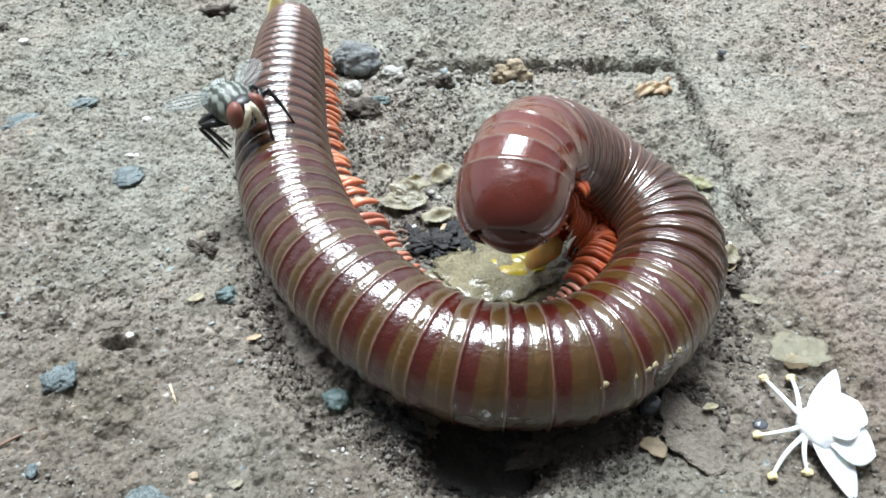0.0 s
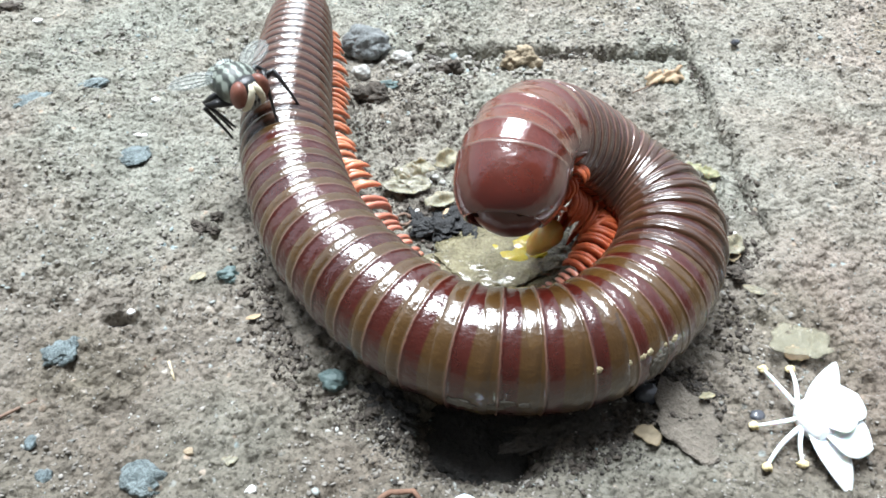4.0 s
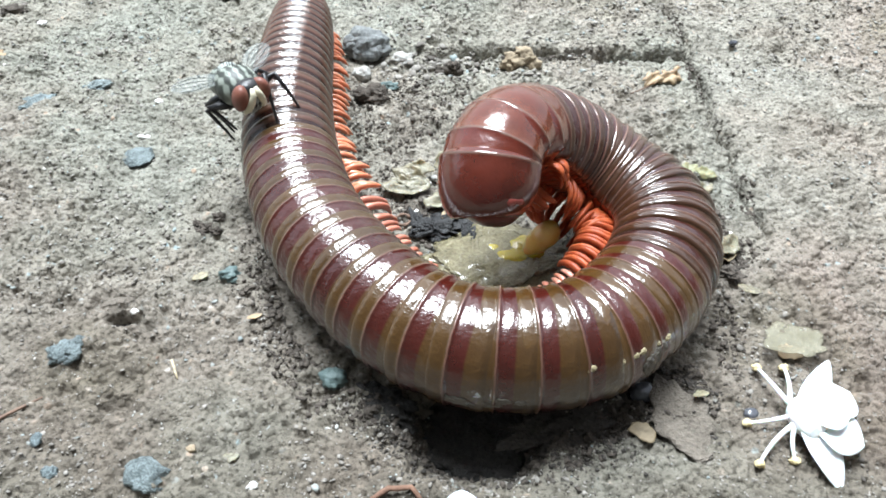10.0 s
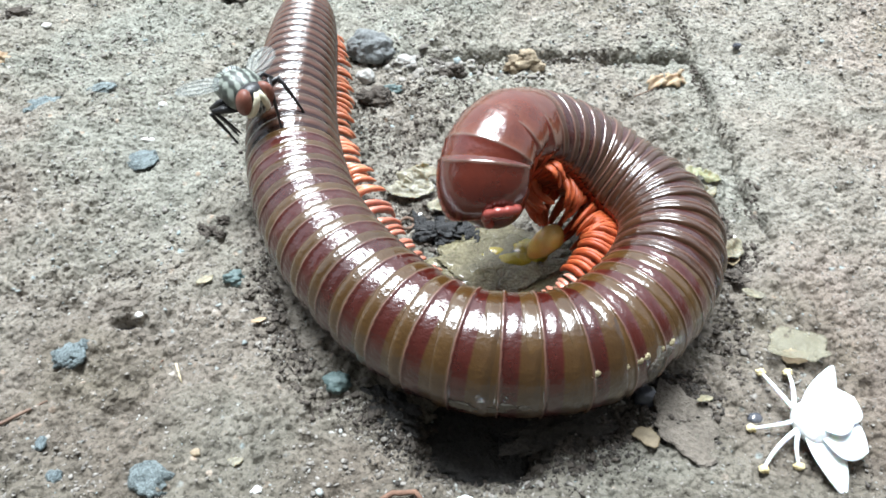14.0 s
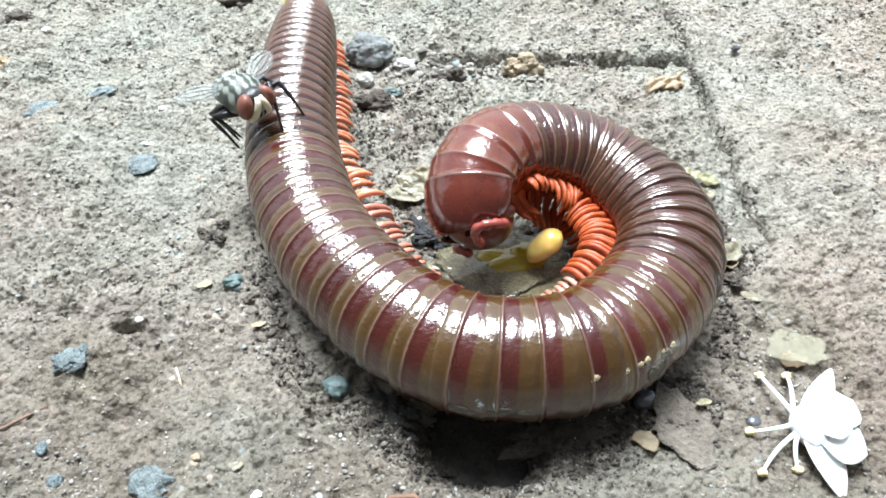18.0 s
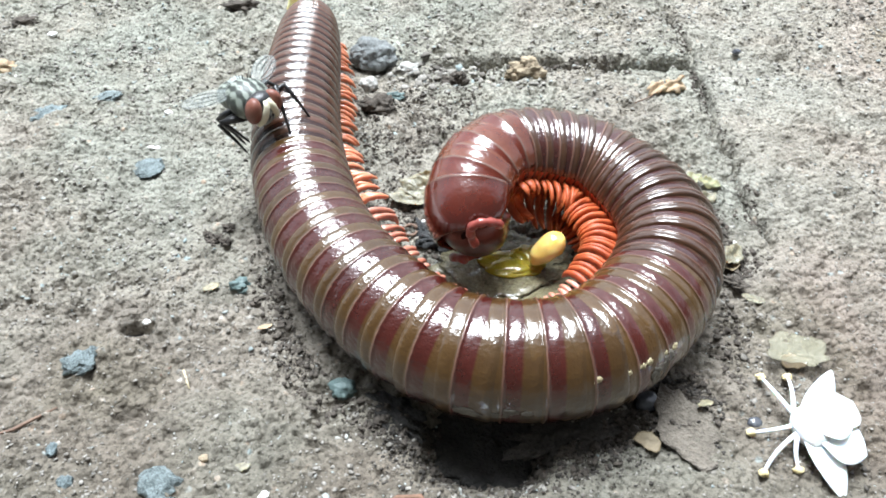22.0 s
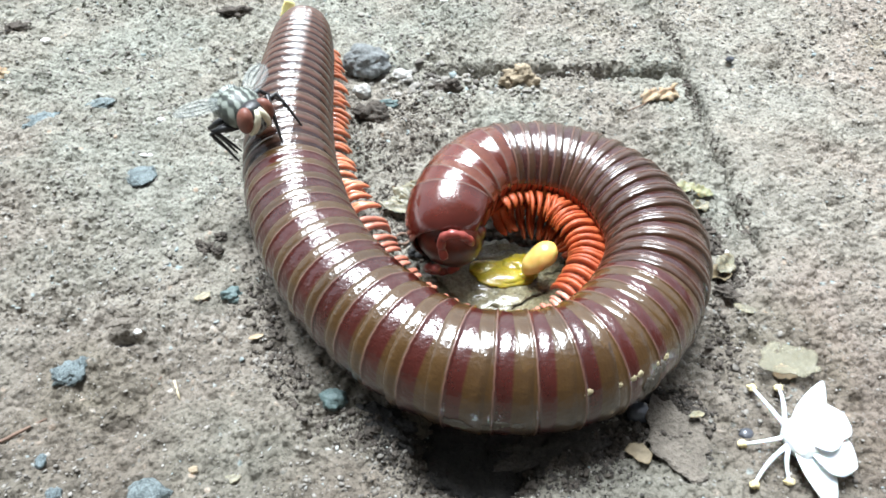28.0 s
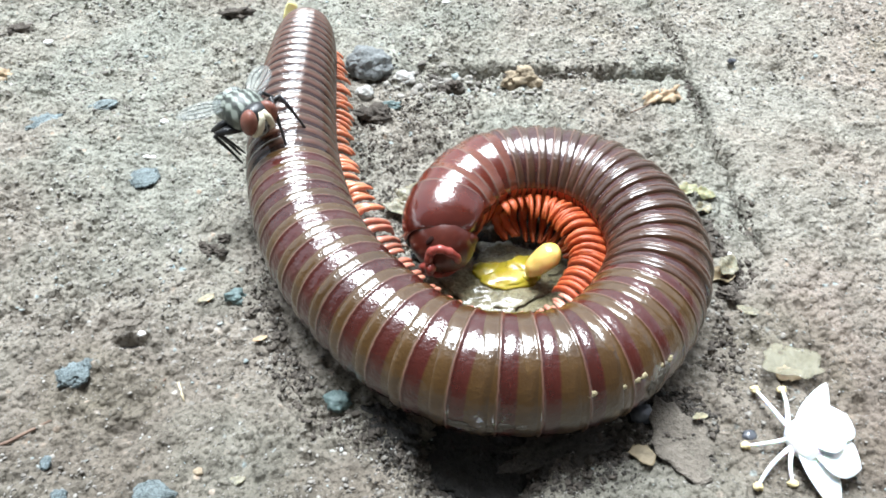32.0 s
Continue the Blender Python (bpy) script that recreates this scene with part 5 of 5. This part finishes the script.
def fly_back_material():
    """Grey with dark lengthwise stripes and a chequer towards the rear."""
    m, nt, bs = shader("grey fly back with dark stripes")
    co = node(nt, "TexCoord")
    sep = node(nt, "SeparateXYZ")
    nt.links.new(co.outputs["Object"], sep.inputs[0])
    stripes = node(nt, "Math")
    stripes.operation = "MULTIPLY"
    stripes.inputs[1].default_value = 8200.0
    nt.links.new(sep.outputs["Y"], stripes.inputs[0])
    wave = node(nt, "Math")
    wave.operation = "COSINE"
    nt.links.new(stripes.outputs[0], wave.inputs[0])
    along = node(nt, "Math")
    along.operation = "MULTIPLY"
    along.inputs[1].default_value = 6400.0
    nt.links.new(sep.outputs["X"], along.inputs[0])
    wave2 = node(nt, "Math")
    wave2.operation = "COSINE"
    nt.links.new(along.outputs[0], wave2.inputs[0])
    both = node(nt, "Math")
    both.operation = "MULTIPLY_ADD"
    both.inputs[1].default_value = 0.55
    nt.links.new(wave2.outputs[0], both.inputs[0])
    nt.links.new(wave.outputs[0], both.inputs[2])
    n = node(nt, "TexNoise", Scale=1100.0, Detail=5.0)
    nt.links.new(co.outputs["Object"], n.inputs["Vector"])
    plus = node(nt, "Math")
    plus.operation = "ADD"
    nt.links.new(both.outputs[0], plus.inputs[0])
    nt.links.new(n.outputs["Fac"], plus.inputs[1])
    r = ramp(nt, plus.outputs[0], [(0.0, (0.035, 0.04, 0.034)), (0.45, (0.10, 0.115, 0.095)), (0.8, (0.15, 0.17, 0.145)), (1.0, (0.24, 0.265, 0.23))])
    nt.links.new(r.outputs["Color"], bs.inputs["Base Color"])
    bs.inputs["Roughness"].default_value = 0.5
    b = node(nt, "Bump", Strength=0.4, Distance=0.0001)
    nt.links.new(n.outputs["Fac"], b.inputs["Height"])
    nt.links.new(b.outputs["Normal"], bs.inputs["Normal"])
    return m


WING, FLY_BACK = wing_material(), fly_back_material()
FLY_AT = pose(-18.85 * MM, 60.5 * MM, 12.5 * MM, 0, 8, -50)


def build_fly():
    fly = empty("fly", "grey striped fly with red-brown eyes sitting on the millipede", "fly", FLY_AT)
    bm = bmesh.new()
    blob(bm, Matrix.Diagonal((2.2 * MM, 2.05 * MM, 1.75 * MM, 1)), 4, 0.04, 1.5)
    thorax = part("thorax", bm, FLY_BACK, fly, "grey thorax with dark stripes")
    bm = bmesh.new()
    vs = blob(bm, Matrix.Diagonal((2.5 * MM, 1.65 * MM, 1.45 * MM, 1)), 4)
    abdomen = part("abdomen", bm, FLY_BACK, fly, "chequered grey abdomen")
    abdomen.matrix_basis = pose(-2.2 * MM, 0, -1.0 * MM, 0, -26, 0)
    bm = bmesh.new()
    blob(bm, pose(-1.75 * MM, 0, 0.75 * MM) @ Matrix.Diagonal((0.7 * MM, 0.95 * MM, 0.55 * MM, 1)), 3)
    part("scutellum", bm, FLY_GREY, thorax)
    bm = bmesh.new()
    blob(bm, Matrix.Diagonal((1.08 * MM, 1.4 * MM, 1.28 * MM, 1)), 4)
    head = part("head", bm, FLY_BLACK, fly, "black head with cream face")
    for turn in (1, -1):
        bm = bmesh.new()
        blob(bm, pose(0.20 * MM, turn * 0.92 * MM, 0.14 * MM, 0, 0, turn * 24) @ Matrix.Diagonal((0.90 * MM, 0.66 * MM, 1.24 * MM, 1)), 4)
        part("eye", bm, FLY_EYE, head, "red-brown compound eye")
        bm = bmesh.new()
        line = [(0.45, turn * 0.14, 1.24), (0.90, turn * 0.26, 0.9), (1.10, turn * 0.48, 0.3), (1.10, turn * 0.70, -0.35), (0.90, turn * 0.84, -0.95)]
        tube(bm, [Vector(p) * MM for p in line], [v * MM for v in (0.16, 0.27, 0.30, 0.29, 0.20)], 8)
        part("face_stripe", bm, FLY_FACE, head, "cream stripe along the eye")
        bm = bmesh.new()
        tube(bm, [Vector(p) * MM for p in ((0.95, turn * 0.12, 0.25), (1.25, turn * 0.16, 0.05), (1.28, turn * 0.18, -0.4))], [v * MM for v in (0.09, 0.13, 0.08)], 6)
        part("feeler", bm, FLY_BLACK, head)
    bm = bmesh.new()
    blob(bm, pose(0.78 * MM, 0, -0.42 * MM) @ Matrix.Diagonal((0.55 * MM, 0.76 * MM, 1.02 * MM, 1)), 3, 0.12, 2.0)
    part("mouth", bm, FLY_GREY, head)
    for turn, yaw, roll in ((1, 128, 22), (-1, -134, -12)):
        def edge(a, turn=turn):
            u = math.cos(a)
            return 2.75 * (1 if u > 0 else 0.98) / math.sqrt(u * u + (math.sin(a) / (0.40 if math.sin(a) * turn > 0 else 0.34)) ** 2)
        bm = leafy(bmesh.new(), edge, 0.03, lambda u, v: 0.02 * v * v - 0.01 * u, 32, 4)
        bmesh.ops.translate(bm, verts=bm.verts[:], vec=Vector((2.55 * MM, 0, 0)))
        wing = part("wing", bm, WING, fly, "clear veined wing")
        wing.matrix_basis = pose(-0.6 * MM, turn * 1.3 * MM, 0.75 * MM, roll, 6 if turn > 0 else 20, yaw)
        for k, spread in enumerate((-0.75, -0.25, 0.25, 0.7)):
            line = [Vector((0.1 + 5.0 * q, spread * turn * 1.1 * math.sin(math.pi * min(1, q * 0.9)), 0.04 + 0.02)) * MM for q in (0, 0.2, 0.45, 0.7, 0.95)]
            part("vein", tube(bmesh.new(), line, [0.028 * MM] * 4 + [0.015 * MM], 5), FLY_BLACK, wing)
    inverse = FLY_AT.inverted()
    for root, knee, foot in (
            ((0.9, 1.1, -0.6), (-16.0, 59.9, 14.3), (-15.2, 58.4, 9.9)), ((0.2, 1.2, -1.0), (-15.4, 61.2, 13.6), (-13.6, 61.2, 9.7)), ((-0.7, 1.0, -1.1), (-17.6, 63.4, 12.6), (-15.8, 64.6, 10.4)),
            ((1.0, -0.9, -1.1), (-21.6, 58.9, 11.2), (-19.4, 58.9, 8.9)), ((0.2, -1.2, -1.1), (-21.9, 59.2, 10.6), (-19.8, 58.7, 7.9)), ((-0.7, -1.1, -1.1), (-22.3, 60.6, 10.4), (-20.2, 60.4, 7.6))):
        k, f = inverse @ (Vector(knee) * MM), inverse @ (Vector(foot) * MM)
        a = Vector(root) * MM
        k = k.lerp((a + f) / 2, 0.08)
        ankle = k.lerp(f, 0.62) + Vector((0, 0, 0.1)) * MM
        pts = [a, a.lerp(k, 0.55), k, k.lerp(ankle, 0.5), ankle, f, f + (f - ankle).normalized() * 0.3 * MM]
        part("leg", tube(bmesh.new(), pts, [v * MM for v in (0.34, 0.40, 0.26, 0.21, 0.15, 0.11, 0.06)], 7), FLY_BLACK, fly, "thin black leg")
    rng = random.Random(4)
    for i in range(26):
        a, b = rng.uniform(-1.1, 1.1), rng.uniform(-1.6, 1.4)
        top = Vector((b, math.sin(a) * 1.6, math.cos(a) * 1.45)) * MM
        out = Vector((b * 0.1 - 0.35, math.sin(a), math.cos(a))).normalized()
        part("bristle", tube(bmesh.new(), [top * 0.92, top * 0.92 + out * 0.9 * MM], [0.035 * MM, 0.012 * MM], 4), FLY_BLACK, thorax)
    head.matrix_basis = pose(2.1 * MM, 0, 0.55 * MM, 0, 14, 6) @ Matrix.Diagonal((1.14, 1.14, 1.14, 1))
    MOVES.append((fly, [(0.0, FLY_AT), (6.0, FLY_AT), (12.0, FLY_AT @ pose(0.05 * MM, 0, 0, 0, 0, -1)), (17.0, FLY_AT @ pose(0.08 * MM, 0, 0.02 * MM, 0, 0, -1.5)),
                        (19.0, FLY_AT @ pose(0.12 * MM, 0.1 * MM, 0.05 * MM, 0, 0, 3)), (25.0, FLY_AT @ pose(0.12 * MM, 0.1 * MM, 0.05 * MM, 0, 0, 4)), (32.0, FLY_AT @ pose(0.12 * MM, 0.08 * MM, 0.05 * MM, 0, 0, 4))]))
    turned = [(0.0, 0, 0), (6.0, 0, 0), (9.0, 0, 4), (12.0, 0, 3), (17.0, 0, 2), (19.0, 5, 6), (21.0, 0, 2), (24.0, 0, 4), (25.0, -4, 4), (29.0, 3, 0), (32.0, 0, 2)]
    MOVES.append((head, [(t, pose(2.1 * MM, 0, 0.55 * MM, roll, nod + 14, 6)) for t, roll, nod in turned]))
    return fly


build_fly()


# ---- loose grit ----
def grit_material():
    m, nt, bs = shader("loose grit")
    geo = node(nt, "NewGeometry")
    co = node(nt, "TexCoord")
    n = node(nt, "TexNoise", Scale=2500.0, Detail=3.0)
    nt.links.new(co.outputs["Object"], n.inputs["Vector"])
    r = ramp(nt, geo.outputs["Random Per Island"], [(0.0, (0.07, 0.06, 0.05)), (0.10, (0.15, 0.135, 0.115)), (0.55, (0.235, 0.217, 0.192)), (0.90, (0.30, 0.28, 0.25)), (0.96, (0.22, 0.27, 0.27)), (1.0, (0.46, 0.44, 0.40))])
    f = ramp(nt, n.outputs["Fac"], [(0.3, (0.7, 0.7, 0.7)), (0.7, (1.2, 1.2, 1.2))])
    nt.links.new(mixed(nt, "MULTIPLY", 1.0, r.outputs["Color"], f.outputs["Color"]), bs.inputs["Base Color"])
    bs.inputs["Roughness"].default_value = 0.85
    return m


def grains(name, label, material, x, y, size, rng, sunk=0.12):
    """Scattered angular grains, all in one mesh."""
    count = len(x)
    phi = (1 + 5**0.5) / 2
    base = np.array([(-1, phi, 0), (1, phi, 0), (-1, -phi, 0), (1, -phi, 0), (0, -1, phi), (0, 1, phi), (0, -1, -phi), (0, 1, -phi), (phi, 0, -1), (phi, 0, 1), (-phi, 0, -1), (-phi, 0, 1)]) / 1.9
    tris = np.array([(0, 11, 5), (0, 5, 1), (0, 1, 7), (0, 7, 10), (0, 10, 11), (1, 5, 9), (5, 11, 4), (11, 10, 2), (10, 7, 6), (7, 1, 8), (3, 9, 4), (3, 4, 2), (3, 2, 6), (3, 6, 8), (3, 8, 9),
                     (4, 9, 5), (2, 4, 11), (6, 2, 10), (8, 6, 7), (9, 8, 1)])
    z = ground_height(x, y)
    shape = base[None] * (1 + rng.uniform(-0.5, 0.5, (count, 12, 1)))
    stretch = rng.uniform(0.45, 1.5, (count, 1, 3)) * np.array([1.15, 1, 0.6])
    a = rng.uniform(0, 6.28, count)
    c, s = np.cos(a)[:, None], np.sin(a)[:, None]
    pts = shape * stretch * size[:, None, None]
    px, py = pts[..., 0] * c - pts[..., 1] * s, pts[..., 0] * s + pts[..., 1] * c
    verts = np.stack([px + x[:, None], py + y[:, None], pts[..., 2] + (z + size * sunk)[:, None]], -1).reshape(-1, 3) * MM
    faces = (tris[None] + 12 * np.arange(count)[:, None, None]).reshape(-1, 3)
    me = bpy.data.meshes.new(name)
    me.vertices.add(len(verts))
    me.vertices.foreach_set("co", verts.ravel())
    me.loops.add(faces.size)
    me.loops.foreach_set("vertex_index", faces.ravel())
    me.polygons.add(len(faces))
    me.polygons.foreach_set("loop_start", np.arange(0, faces.size, 3))
    me.update(calc_edges=True)
    me.materials.append(material)
    return tagged(new(name, me), label, name.replace("_", " "), kind="stuff")


def build_grit(count=26000):
    rng = np.random.default_rng(7)
    y = 20 + 95 * rng.uniform(0, 1, count) ** 1.2
    x = rng.uniform(-1, 1, count) * (26 + 0.48 * y)
    rubble = np.arange(count) % 110 == 0
    x = np.where(rubble, -2 + 6.5 * rng.normal(0, 1, count), x)
    y = np.where(rubble, 85.5 + 1.8 * rng.normal(0, 1, count), y)
    size = 0.05 + 0.15 * rng.uniform(0, 1, count) ** 5 + 0.0012 * y
    size = np.where(rubble, 0.22 + 0.45 * rng.uniform(0, 1, count) ** 2, size)
    size *= np.where(value_noise(x / 7, y / 7, 83) > 0.45, 1.0, 0.6)
    grains("grit", "loose grey-brown grit scattered over the paving", grit_material(), x, y, size, rng)


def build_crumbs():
    """Dark soil crumbs: in joints and coil, thickened for shade on its near side."""
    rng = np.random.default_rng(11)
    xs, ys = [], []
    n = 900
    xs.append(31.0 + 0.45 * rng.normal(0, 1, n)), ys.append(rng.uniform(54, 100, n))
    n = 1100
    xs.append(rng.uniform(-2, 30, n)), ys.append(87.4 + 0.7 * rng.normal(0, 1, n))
    # extra dark grains that stand in for shade before the coil
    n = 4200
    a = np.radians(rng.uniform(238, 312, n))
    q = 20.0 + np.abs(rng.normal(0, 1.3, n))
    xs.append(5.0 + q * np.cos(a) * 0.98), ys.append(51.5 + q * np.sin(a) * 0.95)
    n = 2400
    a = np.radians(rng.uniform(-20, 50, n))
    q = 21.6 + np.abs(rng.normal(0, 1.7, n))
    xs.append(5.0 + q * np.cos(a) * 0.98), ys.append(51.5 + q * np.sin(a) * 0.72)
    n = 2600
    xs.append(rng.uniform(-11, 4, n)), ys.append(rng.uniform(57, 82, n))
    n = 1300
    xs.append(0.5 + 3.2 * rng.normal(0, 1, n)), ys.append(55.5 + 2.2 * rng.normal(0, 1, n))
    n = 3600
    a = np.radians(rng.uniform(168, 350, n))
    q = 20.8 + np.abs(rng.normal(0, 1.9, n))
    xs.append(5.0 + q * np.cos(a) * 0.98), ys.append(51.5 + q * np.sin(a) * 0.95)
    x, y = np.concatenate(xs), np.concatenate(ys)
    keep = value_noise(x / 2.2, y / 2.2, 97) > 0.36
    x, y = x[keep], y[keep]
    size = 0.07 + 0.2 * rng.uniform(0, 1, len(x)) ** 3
    grains("soil_crumbs", "dark soil crumbs along joints, thickened for shade by the millipede", CLOD, x, y, size, rng, 0.2)


def build_shade_soil():
    """Black crumbs round the hollow on the coil's near side, standing in for shade."""
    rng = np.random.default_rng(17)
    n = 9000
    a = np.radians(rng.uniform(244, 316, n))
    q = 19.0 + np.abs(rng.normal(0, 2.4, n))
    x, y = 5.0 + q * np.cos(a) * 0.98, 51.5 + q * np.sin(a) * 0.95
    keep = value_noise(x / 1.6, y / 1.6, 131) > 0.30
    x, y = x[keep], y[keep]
    grains("damp_soil", "dark soil crumbs standing in for shade beside the coil", SHADE_SOIL, x, y, 0.06 + 0.16 * rng.uniform(0, 1, len(x)) ** 3, rng, 0.05)


build_grit()
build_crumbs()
build_shade_soil()



def motions():
    for thing, rows in MOVES:
        walk(thing, rows)


motions()
